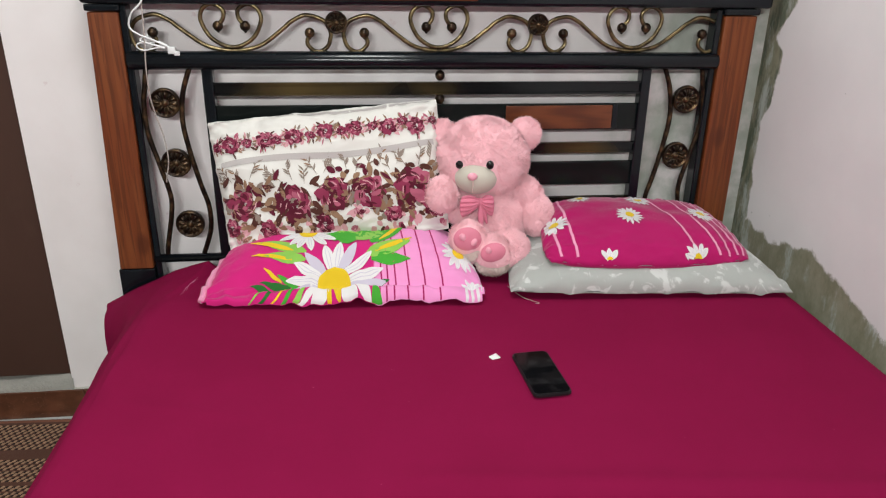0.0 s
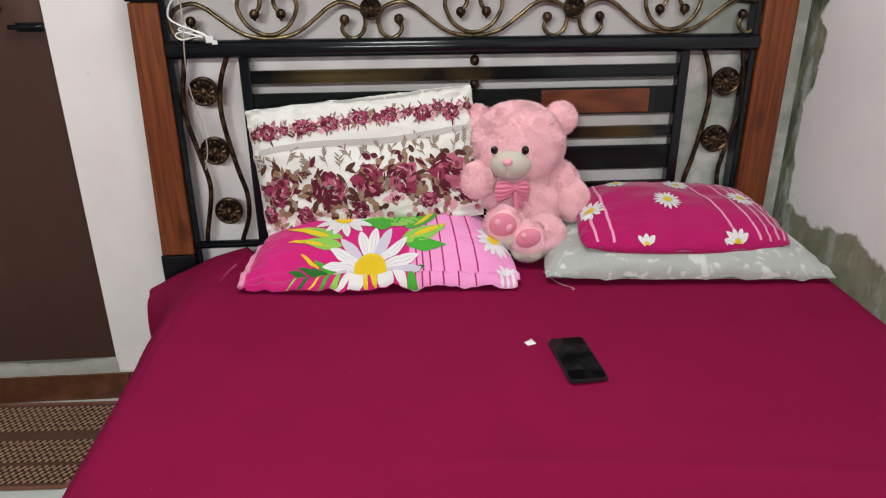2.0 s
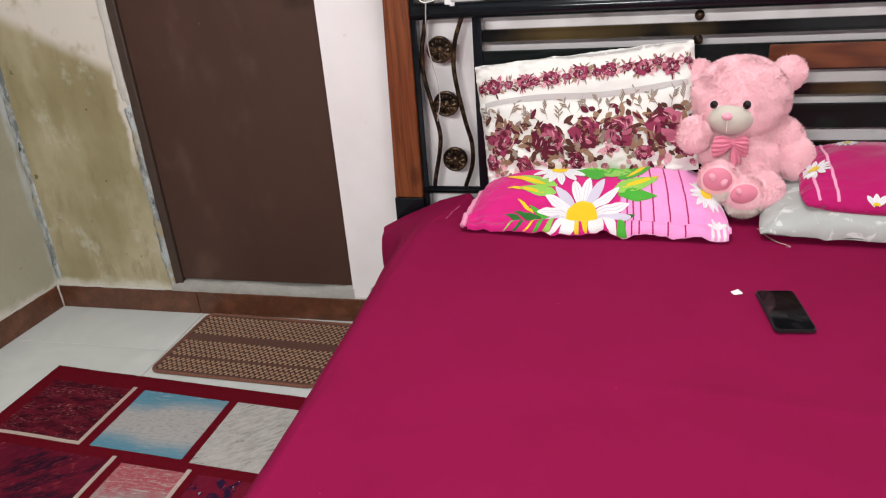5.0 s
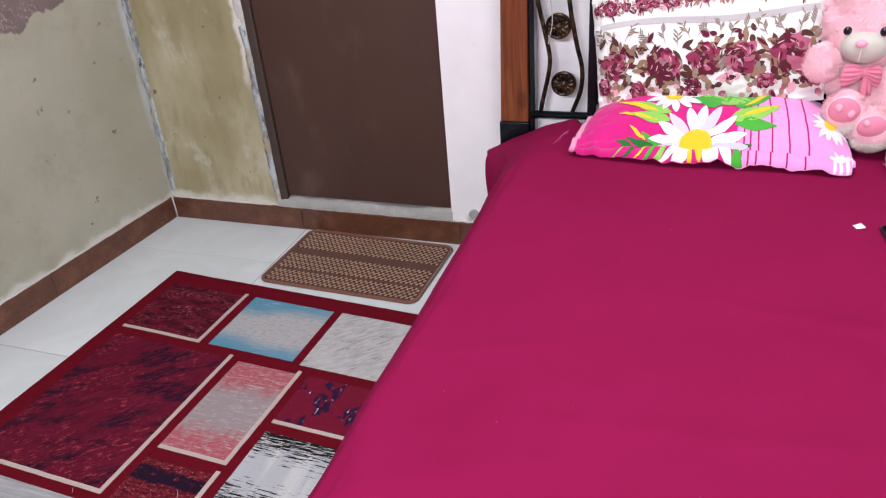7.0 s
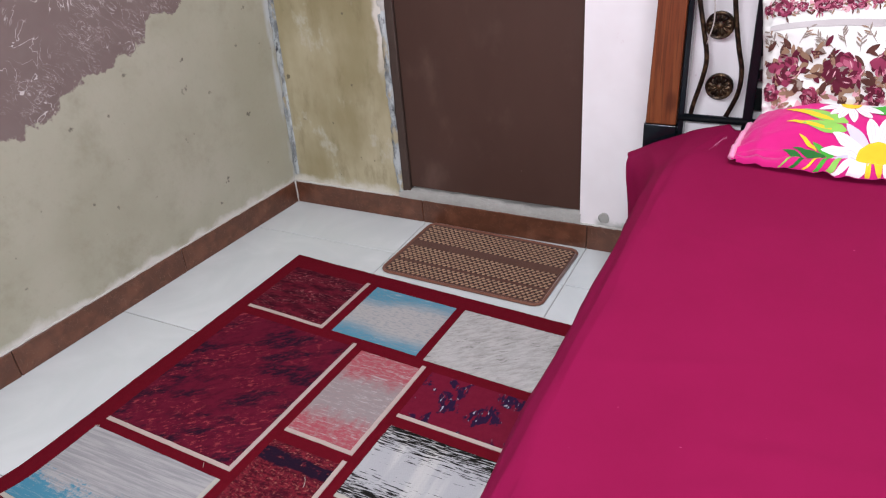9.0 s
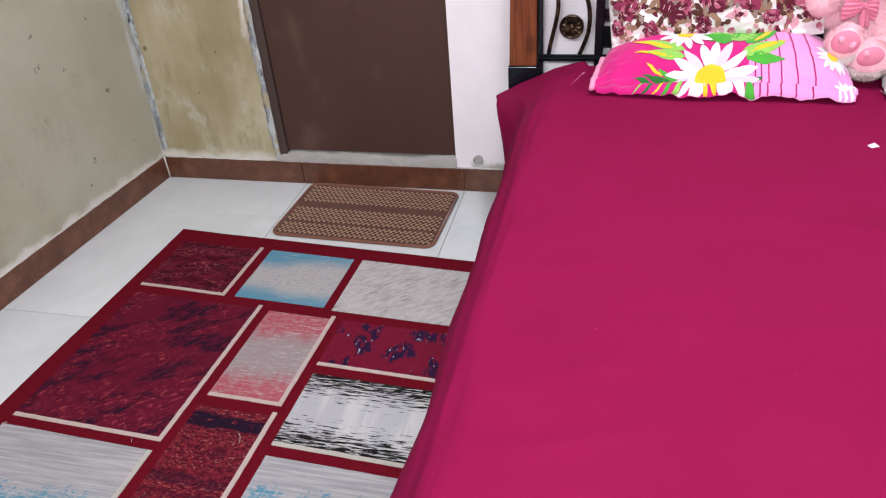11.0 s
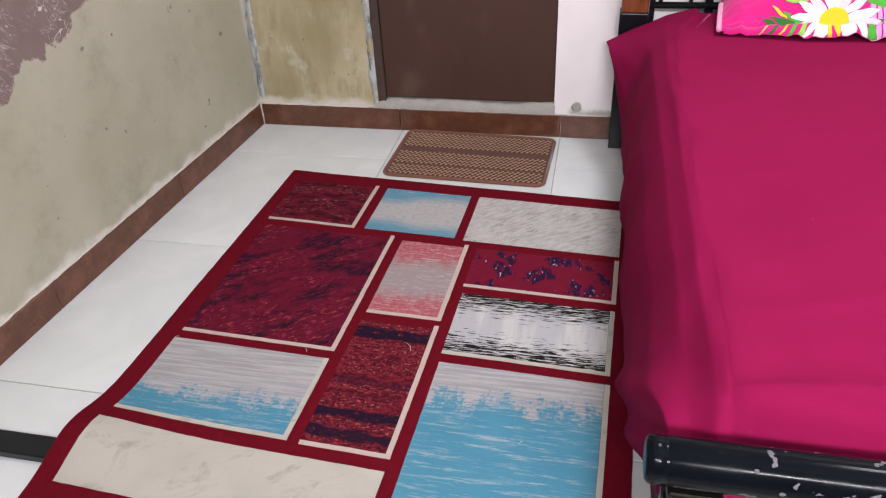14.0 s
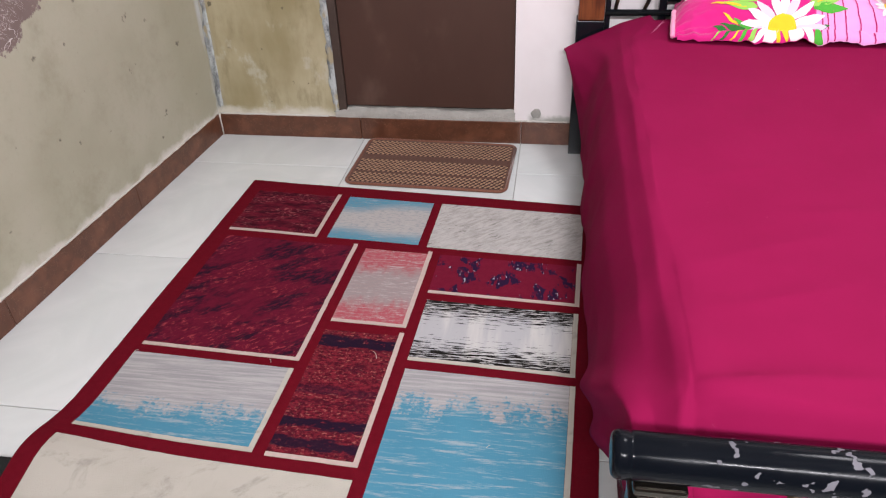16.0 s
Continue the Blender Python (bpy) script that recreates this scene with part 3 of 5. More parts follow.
for u in (1.765, 2.268, 2.771):
    s_path = [(u + a, BED_Y, 1.062 + b) for a, b in half_s] + [(u - a, BED_Y, 1.062 + b) for a, b in half_s[-2::-1]]
    c_path = [(u + a, BED_Y - 0.003, 1.062 + b) for a, b in half_c] + [(u - a, BED_Y - 0.003, 1.062 + b) for a, b in half_c[-2::-1]]
    bp(tube("scroll_rod", s_path, 0.0052, BRASS, n=10))["label"] = "antique brass scroll rod"
    bp(tube("scroll_rod", c_path, 0.0052, BRASS, n=10))["label"] = "antique brass scroll rod"
    for a, b in (half_s[0], half_c[0]):
        for s in (-1, 1):
            bm = bmesh.new()
            ball(bm, (u - s * a, BED_Y - 0.002, 1.062 + b), 0.0125)
            ball(bm, (u - s * a, BED_Y - 0.002, 1.062 + b - 0.0125), 0.0035)
            bp(part("scroll_ball", bm, BRONZE, smooth=True))["label"] = "dark bronze ball end"

# side rails, base, mattress
bp(boxed("side_rail", (1.5, 1.53, -1.98, -0.08, 0.2, 0.32), BLACK, bevel=0.004))
bp(boxed("side_rail", (2 * MID - 1.53, 2 * MID - 1.5, -1.98, -0.08, 0.2, 0.32), BLACK, bevel=0.004))
bp(boxed("bed_base", (1.535, 2 * MID - 1.535, -1.93, -0.09, 0.26, 0.3), WOOD))

COLLAR = simple("worn_silvery_casting", (0.045, 0.04, 0.032), 0.2, 0.9, vary=0.9, scale=60)
# footboard: chipped round rail on legs with a lower rail and bars
FY, FZ, FR = -2.003, 0.567, 0.029
pts, rad = [], []
for x, r in ((1.446, 0.018), (1.447, 0.024), (1.45, 0.027), (1.455, FR), (1.466, FR), (1.468, FR - 0.0015), (1.471, FR), (3.03, FR), (3.05, FR), (3.06, 0.025), (3.063, 0.016)):
    pts.append((x, FY, FZ))
    rad.append(r)
bp(tube("foot_rail", pts, rad, BLACK_CHIPPED, n=36, steps=1))["label"] = "thick round black rail with chipped paint"
for x0 in (1.474, 2.965):
    bp(boxed("foot_leg", (x0, x0 + 0.06, FY - 0.03, FY + 0.03, 0.0, FZ - 0.06), BLACK, bevel=0.006))
    # stepped cast collar where the leg meets the rail
    bm = box(bmesh.new(), x0 - 0.004, x0 + 0.064, FY - 0.033, FY + 0.033, FZ - 0.062, FZ - 0.046, 0.005)
    box(bm, x0 + 0.004, x0 + 0.056, FY - 0.027, FY + 0.027, FZ - 0.046, FZ - 0.036, 0.003)
    box(bm, x0 - 0.001, x0 + 0.061, FY - 0.03, FY + 0.03, FZ - 0.036, FZ - 0.022, 0.004)
    for q in range(5):
        ball(bm, (x0 + 0.006 + 0.012 * q, FY - 0.032, FZ - 0.054), 0.005, (1, 0.8, 1.2), 10, 8)
    bp(part("leg_collar", bm, COLLAR))["label"] = "worn shiny cast metal collar"
bp(tube("foot_low_rail", [(1.52, FY, 0.3), (3.0, FY, 0.3)], 0.02, BLACK, n=16, steps=1))
for i in range(9):
    x = 1.66 + i * 0.148
    bp(tube("foot_bar", [(x, FY, 0.3), (x, FY, FZ - 0.03)], 0.008, BRONZE, n=8, steps=1))


# the sheet over the mattress: hangs down on the door's side, tucked in at the wall and the foot
def sheet_point(s, y):
    """s: 0 at the hem on the open side, 1 at the top's edge, 2 at the wall side."""
    head = ease(y, -0.42, -0.12)
    foot = ease(-y, 1.58, 1.93)
    wob = nz(y * 3.1, 0.3) * 0.5 + nz(y * 8.0, 2.3) * 0.35
    top = 0.53
    xe = 1.585 + 0.1 * head + 0.012 * nz(y * 2.2, 9)
    hem_z = 0.17 + 0.22 * head + 0.17 * foot + 0.015 * wob
    if s < 1:
        # down the side, in five stations
        stations = [(xe - 0.012 + 0.0 * head, top), (1.546 + 0.016 * head, top - 0.012 - 0.018 * head), (1.512 - 0.045 * head, top - 0.05 - 0.025 * head), (1.484 - 0.064 * head - 0.005 * foot, 0.4 + 0.025 * head + 0.075 * foot), (1.464 - 0.066 * head + 0.012 * foot, 0.3 + 0.11 * head + 0.155 * foot), (1.457 - 0.045 * head + 0.04 * foot, hem_z)]
        f = (1 - s) * 5
        i = min(4, int(f))
        t = f - i
        a, b = stations[i], stations[i + 1]
        x = a[0] + (b[0] - a[0]) * t
        z = a[1] + (b[1] - a[1]) * t
        deep = ease(1 - s, 0.15, 0.8)
        ridge = 0.6 * abs(nz(y * 2.6 + 0.9 * s, 6.1)) + 0.35 * abs(nz(y * 6.3 - 0.6 * s, 3.7))
        fold = 0.02 * ridge + nz(y * 15, 5.1 + s) * 0.003 - 0.004
        x += fold * deep - 0.004 * deep
        z += 0.006 * nz(y * 7, s * 4) * (1 - deep)
        x += 0.006 * hump(s, 0.66 + 0.08 * nz(y * 2, 1.7), 0.16) * ease(-y, 0.5, 1.0)
        if y > -0.14:
            x -= 0.012 * ease(y, -0.14, -0.1) * deep
        # a ridge runs from the side's swell up to the foot corner; past it the cloth is tucked in
        past = -1.71 - 1.05 * (z - 0.38) - y + 0.015 * nz(z * 9, 4.4)
        x -= 0.013 * hump(past, -0.012, 0.032) * deep
        x += (0.014 * ease(past, 0.0, 0.07) - 0.012 * hump(past, 0.12, 0.03) - 0.01 * hump(past, 0.2, 0.025)) * deep
        # soft hanging folds
        x += 0.0035 * math.sin(y * 17 + 2.2 * nz(y * 2, 7.7) + 1.5 * s) * deep * (1 - ease(past, -0.1, 0.0))
    else:
        f = s - 1
        x = xe - 0.012 + (3.132 - xe) * f
        z = top + 0.006 * nz(x * 2.3, y * 1.9) + 0.0025 * nz(x * 7, y * 3.5, 4)
        for y0, lean, deep_ in ((-1.62, 0.35, 0.004), (-1.48, 0.5, 0.003), (-1.2, 0.3, 0.0025), (-0.8, -0.25, 0.0025)):
            z += deep_ * hump(y - lean * (x - 1.75), y0, 0.016) * hump(x, 1.72, 0.13)
        z += 0.004 * hump(y + 0.12 * (x - 2.0), -1.0, 0.02) * ease(x, 1.9, 2.3)
        z += 0.0025 * nz(x * 9 + y * 3, y * 5, 6.6) * hump(x, xe + 0.12, 0.2)
        corner = ease(1.85 - x, 0, 0.25) * ease(-y, 1.6, 1.82)
        z += 0.014 * corner * (1 - 2 * abs(nz(x * 5 + y * 7, y * 3 - x * 4, 2.2)) - 0.5)
        z += 0.003 * hump(y - 0.09 * (x - 2.0), -1.35, 0.025) * ease(x, 1.7, 1.9)
        z -= 0.05 * ease(x, 3.1, 3.13) + 0.02 * head * ease(xe + 0.15 - x, 0, 0.15)
    # shallow creases that run together at the foot corner
    du, dv = x - 1.56, y + 1.84
    rr = math.hypot(du, dv)
    star = math.cos(4 * math.atan2(dv, du) + 0.8 + 2.2 * nz(du * 4, dv * 4, 1.3)) * math.exp(-((rr - 0.1) / 0.07) ** 2)
    z += 0.009 * star * (1 if s >= 1 else s)
    # over the foot end of the mattress
    drop = ease(-y, 1.835, 1.95)
    if s >= 1:
        z -= 0.13 * drop
        z += 0.011 * hump(y + 0.03 * nz(x * 5, 3), -1.862, 0.013) + 0.006 * hump(y + 0.05 * nz(x * 3, 8), -1.82, 0.012) * ease(1.95 - x, 0, 0.25) + 0.005 * nz(x * 6, y * 22, 2) * ease(-y, 1.7, 1.85)
    else:
        z -= 0.1 * drop * s
    return (x, y, z)


NS, NY = 90, 190
rows_s = [i / 36 for i in range(36)] + [1 + i / (NS - 36) for i in range(NS - 36 + 1)]
rows_y = [-0.1 - 1.87 * j / NY for j in range(NY + 1)]
verts = [sheet_point(s, y) for y in rows_y for s in rows_s]
W = len(rows_s)
faces = [(j * W + i, j * W + i + 1, (j + 1) * W + i + 1, (j + 1) * W + i) for j in range(NY) for i in range(W - 1)]
faces = [f[::-1] for f in faces]
sheet = raw("bedsheet", verts, faces, SHEET)
mod = sheet.modifiers.new("thickness", "SOLIDIFY")
mod.thickness, mod.offset = 0.002, -1
hem_line = [np.array(sheet_point(0.0, y)) for y in rows_y[::3]]
v, f = tube_data([q + np.array((0.003, 0, 0.002)) for q in hem_line], 0.0022, 6)
raw("hem", v, f, SHEET, sheet, "stitched hem")
tagged(sheet, "plain crimson cotton bedsheet spread over the mattress", "bedsheet")
bm = box(bmesh.new(), 1.6, 3.085, -1.86, -0.11, 0.302, 0.50, 0.05, 3)
mattress = tagged(part("mattress", bm, simple("mattress_ticking", (0.5, 0.45, 0.42), 0.9)), "thick mattress under the crimson bedsheet on the bed", "mattress")


# ---- bedding: pillows with printed covers ----
class Pillow:
    """A stuffed pillow between four corners: top_left, top_right, bottom_right, bottom_left; front and back are how far it swells."""

    def __init__(self, corners, front, back, bow=0.05, power=0.7, seed=1.0, crumple=0.004, pinch=0.015, sag=None):
        self.c = [Vector(p) for p in corners]
        self.front, self.back, self.bow, self.power, self.seed, self.crumple = front, back, bow, power, seed, crumple
        self.pinch = pinch
        self.sag = 0.8 * bow if sag is None else sag
        tl, tr, br, bl = self.c
        self.mid = (tl + tr + br + bl) / 4
        self.n = (tr - tl + br - bl).cross(tl - bl + tr - br).normalized()
        self.w = ((tr - tl).length + (br - bl).length) / 2
        self.h = ((tl - bl).length + (tr - br).length) / 2

    def at(self, u, v, side=1, off=0.0):
        uu = u * (1 - self.bow * (1 - v * v) * abs(u))
        vv = v * (1 - self.sag * (1 - u * u) * abs(v))
        pinch = 1 - self.pinch * (u * v) ** 4
        s, t = (uu * pinch + 1) / 2, (vv * pinch + 1) / 2
        tl, tr, br, bl = self.c
        p = bl * (1 - s) * (1 - t) + br * s * (1 - t) + tr * s * t + tl * (1 - s) * t
        full = max(0.0, (1 - min(1, v * v)) ** self.power * (1 - min(1, u * u) ** 2) ** 0.6)
        d = (self.front if side > 0 else -self.back) * full
        rim = 1 - full
        d += self.crumple * rim * (nz(u * 6, v * 6, self.seed) + 0.6 * nz(u * 15, v * 13, self.seed)) * (1 if side > 0 else 0.3)
        d += self.crumple * 0.8 * nz(u * 2.5, v * 2.5, self.seed + 3) * full * side
        return p + self.n * (d + off * side) - self.mid

    def build(self, name, material, label, nu=96, nv=72):
        verts, faces = [], []
        for side in (1, -1):
            base = len(verts)
            for j in range(nv + 1):
                for i in range(nu + 1):
                    verts.append(self.at(-math.cos(math.pi * i / nu), -math.cos(math.pi * j / nv), side))
            for j in range(nv):
                for i in range(nu):
                    q = base + j * (nu + 1) + i
                    f = (q, q + 1, q + nu + 2, q + nu + 1)
                    faces.append(f if side > 0 else f[::-1])
        bm = bmesh.new()
        vs = [bm.verts.new(v) for v in verts]
        for f in faces:
            bm.faces.new([vs[i] for i in f])
        bmesh.ops.remove_doubles(bm, verts=bm.verts, dist=0.0003)
        self.ob = part(name, bm, material, smooth=True)
        self.ob.location = self.mid
        return tagged(self.ob, label, "pillow", "pillows on the bed")

    def decal(self, name, shapes, materials, label=""):
        """Printed shapes: (slot, layer, list of rows of (x, y) in metres from the middle); each shape is a strip of rows."""
        verts, faces, slots = [], [], []
        for slot, layer, rows in shapes:
            base, m = len(verts), len(rows[0])
            pts, inside = [], []
            for row in rows:
                for x, y in row:
                    u, v = 2 * x / self.w, 2 * y / self.h
                    inside.append(abs(u) < 0.985 and abs(v) < 0.985)
                    u, v = max(-0.985, min(0.985, u)), max(-0.985, min(0.985, v))
                    pts.append(self.at(u, v, 1, 0.0018 + 0.0004 * layer))
            verts += pts
            for j in range(len(rows) - 1):
                for i in range(m - 1):
                    q = j * m + i
                    four = (q, q + 1, q + m + 1, q + m)
                    if all(inside[w] for w in four):
                        faces.append(tuple(base + w for w in four))
                        slots.append(slot)
        ob = raw(name, verts, faces, materials, self.ob, label, True, slots)
        if len(shapes) > 20:
            ob["kind"] = "stuff"
        return ob


def petal(x, y, a, length, width, blunt=0.5, n=6, start=0.0):
    """A petal or leaf from (x, y) in the direction a, as a strip."""
    rows = []
    ca, sa = math.cos(a), math.sin(a)
    for i in range(n + 1):
        t = i / n
        w = width * 0.5 * (math.sin(math.pi * (t ** blunt * 0.94 + 0.04)) ** 0.75)
        r = start + (length - start) * t
        rows.append([(x + ca * r - sa * k * w, y + sa * r + ca * k * w) for k in ((-1, -0.34, 0.34, 1) if width < 0.016 else (-1, -0.66, -0.33, 0, 0.33, 0.66, 1))])
    return rows


def disc(x, y, r, sy=1.0, n=14):
    rows = []
    for i in range(n + 1):
        t = -1 + 2 * i / n
        w = math.sqrt(max(0, 1 - t * t))
        rows.append([(x + r * w * k, y + r * sy * t) for k in (-1, -0.75, -0.5, -0.25, 0, 0.25, 0.5, 0.75, 1)])
    return rows


def daisy(x, y, r, petals, rng, slot=0, centre=1, layer=1, sy=1.0, core=0.3, shade=None):
    out = []
    for i in range(petals):
        a = 2 * math.pi * i / petals + rng.uniform(-0.07, 0.07)
        s = slot if shade is None or i % 3 else shade
        rows = petal(x, y, a, r * rng.uniform(0.88, 1.05), r * 2.1 * math.pi / petals * 0.55, 1.15, 9, r * 0.18)
        out.append((s, layer + (i % 2), [[(px, y + (py - y) * sy) for px, py in row] for row in rows]))
    return (centre, layer + 3, disc(x, y, r * core, sy)), out


def put_daisy(pillow, shapes, label):
    """The daisy's heart as a part of the pillow, its petals as pieces of it."""
    heart = pillow.decal("printed_daisy", [shapes[0]], PRINTS, label)
    for slot, layer, rows in shapes[1]:
        veins = []
        for k0 in (0.3, 0.62):
            veins.append((2, layer + 0.6, [[(row[0][0] + (row[-1][0] - row[0][0]) * q, row[0][1] + (row[-1][1] - row[0][1]) * q) for q in (k0, k0 + 0.03, k0 + 0.07)] for row in rows[1:-1]]))
        pillow.decal("petal", [(slot, layer, rows)] + veins, PRINTS).parent = heart


def stripe(x0, x1, y0, y1, lean=0.0, n=14):
    return [[(x + lean * (y0 + (y1 - y0) * j / n), y0 + (y1 - y0) * j / n) for x in (x0, (x0 + x1) / 2, x1)] for j in range(n + 1)]


rng = random.Random(4)
WHITE_PRINT = cloth("white_print", (0.78, 0.76, 0.76), 0.1)
LILAC_PRINT = cloth("lilac_shadow_print", (0.6, 0.55, 0.66), 0.1)
YELLOW_PRINT = cloth("yellow_print", (0.8, 0.56, 0.02), 0.2)
GREEN_PRINT = cloth("green_print", (0.08, 0.42, 0.04), 0.3)
LIME_PRINT = cloth("lime_print", (0.3, 0.6, 0.1), 0.3)
DARKGREEN_PRINT = cloth("dark_green_print", (0.03, 0.17, 0.03), 0.3)
WINE_LINE = cloth("wine_print", (0.42, 0.02, 0.13), 0.15)
PINK_LINE = cloth("pale_pink_print", (0.8, 0.34, 0.52), 0.15)

# white cover with wine roses, propped on the headboard
COVER_A = cloth("white_floral_cover", (0.76, 0.74, 0.7), 0.07)
pa = Pillow([(1.687, -0.1, 0.897), (2.263, -0.1, 0.953), (2.285, -0.235, 0.648), (1.738, -0.235, 0.592)], 0.055, 0.03, 0.02, 0.5, 3.0, 0.018)
pa.build("pillow", COVER_A, "white pillow printed with wine-red roses, propped on the headboard")
ROSES = [cloth("rose_dark", (0.11, 0.01, 0.028), 0.2), cloth("rose_wine", (0.27, 0.035, 0.085), 0.2), cloth("rose_pink", (0.46, 0.12, 0.19), 0.25), cloth("rose_pale", (0.68, 0.36, 0.4), 0.15),
         cloth("leaf_brown", (0.1, 0.035, 0.026), 0.4), cloth("leaf_tan", (0.33, 0.2, 0.125), 0.35), cloth("sprig_grey", (0.3, 0.24, 0.2), 0.25), cloth("band_grey", (0.5, 0.46, 0.45), 0.1)]


def rose(x, y, r, rng):
    """A full rose: ragged outer petals, rings of smaller ones in turning shades, pale lips."""
    out = []
    for i in range(10):
        a = i * 0.628 + rng.uniform(-0.25, 0.25)
        out.append((rng.choice((0, 1, 1, 2)), 2 + i % 3, petal(x + 0.25 * r * math.cos(a), y + 0.25 * r * math.sin(a), a, r * rng.uniform(0.55, 0.8), r * 0.6, 1.1, 5)))
    for i in range(9):
        a = i * 0.7 + rng.uniform(-0.3, 0.3)
        d = rng.uniform(0.15, 0.5)
        out.append((rng.choice((0, 1, 2)), 5 + i % 3, petal(x + d * r * math.cos(a), y + d * r * math.sin(a), a + 1.35, r * rng.uniform(0.3, 0.55), r * 0.26, 1.0, 4)))
    for i in range(7):
        a = rng.uniform(0, 6.28)
        d = rng.uniform(0.3, 0.85)
        out.append((3, 8, petal(x + d * r * math.cos(a), y + d * r * math.sin(a), a + 1.4, r * rng.uniform(0.25, 0.45), r * 0.06, 0.8, 4)))
    for i in range(9):
        a = rng.uniform(0, 6.28)
        d = rng.uniform(0.35, 0.9)
        out.append((0, 8, petal(x + d * r * math.cos(a), y + d * r * math.sin(a), a + 1.5, r * rng.uniform(0.25, 0.5), r * 0.1, 0.8, 4)))
    for i in range(4):
        a = rng.uniform(0, 6.28)
        out.append((0, 9, petal(x, y, a, r * 0.3, r * 0.16, 0.9, 4)))
    return out


HW, HH = pa.w / 2, pa.h / 2
shapes = []
for y0, y1 in ((0.94, 0.985), (0.25, 0.34)):
    rows = [[(-HW + 2 * HW * i / 30, HH * (y0 + (y1 - y0) * j / 3) + 0.006 * math.sin(i * 0.25)) for i in range(31)] for j in range(4)]
    shapes.append((7, 0, [list(r) for r in zip(*rows)]))
pa.decal("printed_band", shapes, ROSES, "grey printed bands")
shapes = []
for i in range(15):
    x, y = -HW * 0.94 + i * HW * 0.134 + rng.uniform(-0.006, 0.006), HH * (0.63 + rng.uniform(-0.05, 0.05))
    r = 0.013 + 0.01 * (i % 2) + rng.uniform(0, 0.002)
    for q in range(13):
        a = rng.uniform(0, 6.28)
        shapes.append((rng.choice((4, 5, 5, 6, 2, 3)), 1, petal(x + 0.9 * r * math.cos(a), y + 0.8 * r * math.sin(a), a + rng.uniform(-0.5, 0.5), rng.uniform(0.01, 0.019), rng.uniform(0.003, 0.006), 0.9, 4)))
    for q in range(4):
        a = rng.uniform(0, 6.28)
        shapes.append((3, 0, petal(x + 0.022, y + rng.uniform(-0.012, 0.012), a, 0.014, 0.009, 1.0, 4)))
    shapes += rose(x, y, r, rng)
pa.decal("printed_garland", shapes, ROSES, "narrow garland of small wine roses")
shapes = []
for u, v, r in ((-0.81, -0.3, 0.041), (-0.35, -0.37, 0.05), (0.0, -0.31, 0.045), (0.31, -0.33, 0.046), (0.72, -0.29, 0.054), (0.89, -0.62, 0.034), (-0.93, -0.62, 0.026), (-0.6, -0.7, 0.024), (0.5, -0.68, 0.024), (-0.1, -0.72, 0.024)):
    shapes += rose(u * HW, v * HH, r, rng)
for q in range(340):
    u = rng.uniform(-0.96, 0.96)
    v = -0.33 + rng.gauss(0, 0.2) + 0.1 * math.sin(u * 7)
    if not -0.93 < v < 0.08:
        continue
    a = rng.uniform(0, 6.28)
    shapes.append((rng.choice((4, 4, 5, 5, 0, 6)), rng.choice((0, 1, 2, 3)), petal(u * HW, v * HH, a, rng.uniform(0.018, 0.034), rng.uniform(0.009, 0.016), 0.9, 5)))
for q in range(90):
    u, v = rng.uniform(-0.96, 0.96), rng.uniform(-0.95, -0.55)
    a = rng.uniform(0, 6.28)
    shapes.append((rng.choice((3, 3, 2, 4, 5)), 1, petal(u * HW, v * HH, a, rng.uniform(0.012, 0.03), rng.uniform(0.009, 0.018), 0.9, 4)))
pa.decal("printed_rose_border", shapes, ROSES, "large wine roses with brown leaves")
shapes = []
for q in range(22):
    u = -0.95 + 1.9 * q / 21 + rng.uniform(-0.03, 0.03)
    y0 = HH * rng.uniform(-0.12, 0.05)
    a = math.pi / 2 + rng.uniform(-0.8, 0.8)
    ln = rng.uniform(0.03, 0.055)
    shapes.append((6, 0, petal(u * HW, y0, a, ln, 0.0022, 1, 6)))
    for w in range(5):
        t = 0.3 + 0.7 * w / 5
        shapes.append((rng.choice((6, 6, 6, 5)), 0, petal(u * HW + math.cos(a) * ln * t, y0 + math.sin(a) * ln * t, a + rng.choice((-0.7, 0.7)), 0.018, 0.0042, 0.9, 4)))
pa.decal("printed_sprig", shapes, ROSES, "thin grey-brown sprigs")

# magenta and pink cover with a big daisy, lying in front of it
k = Mat("magenta_pink_cover", 0.85)
xx = k.math("ADD", k.axes()[0], k.math("MULTIPLY", k.noise(30, 3), 0.01))
k.set("Base Color", k.mix(k.step(xx, 0.066, 0.072), k.mix(k.noise(8, 3), (0.52, 0.008, 0.16), (0.62, 0.015, 0.2)), k.mix(k.noise(8, 3), (0.79, 0.27, 0.57), (0.83, 0.33, 0.62))))
k.set("Sheen Weight", 0.2)
k.set("Specular IOR Level", 0.2)
k.bump(k.math("ADD", k.math("MULTIPLY", k.noise(900, 2), 0.3), k.noise(14, 4)), 0.3, 0.005)
COVER_B = k.m
pb = Pillow([(1.73, -0.07, 0.55), (2.33, -0.075, 0.56), (2.352, -0.415, 0.551), (1.688, -0.398, 0.546)], 0.106, 0.012, 0.01, 1.0, 8.0, 0.014)
pb.build("pillow", COVER_B, "magenta and pink pillow printed with a large white daisy")
cx, cy = -0.024, -0.15
PRINTS = [WHITE_PRINT, YELLOW_PRINT, LILAC_PRINT, GREEN_PRINT, LIME_PRINT, DARKGREEN_PRINT, WINE_LINE, PINK_LINE]
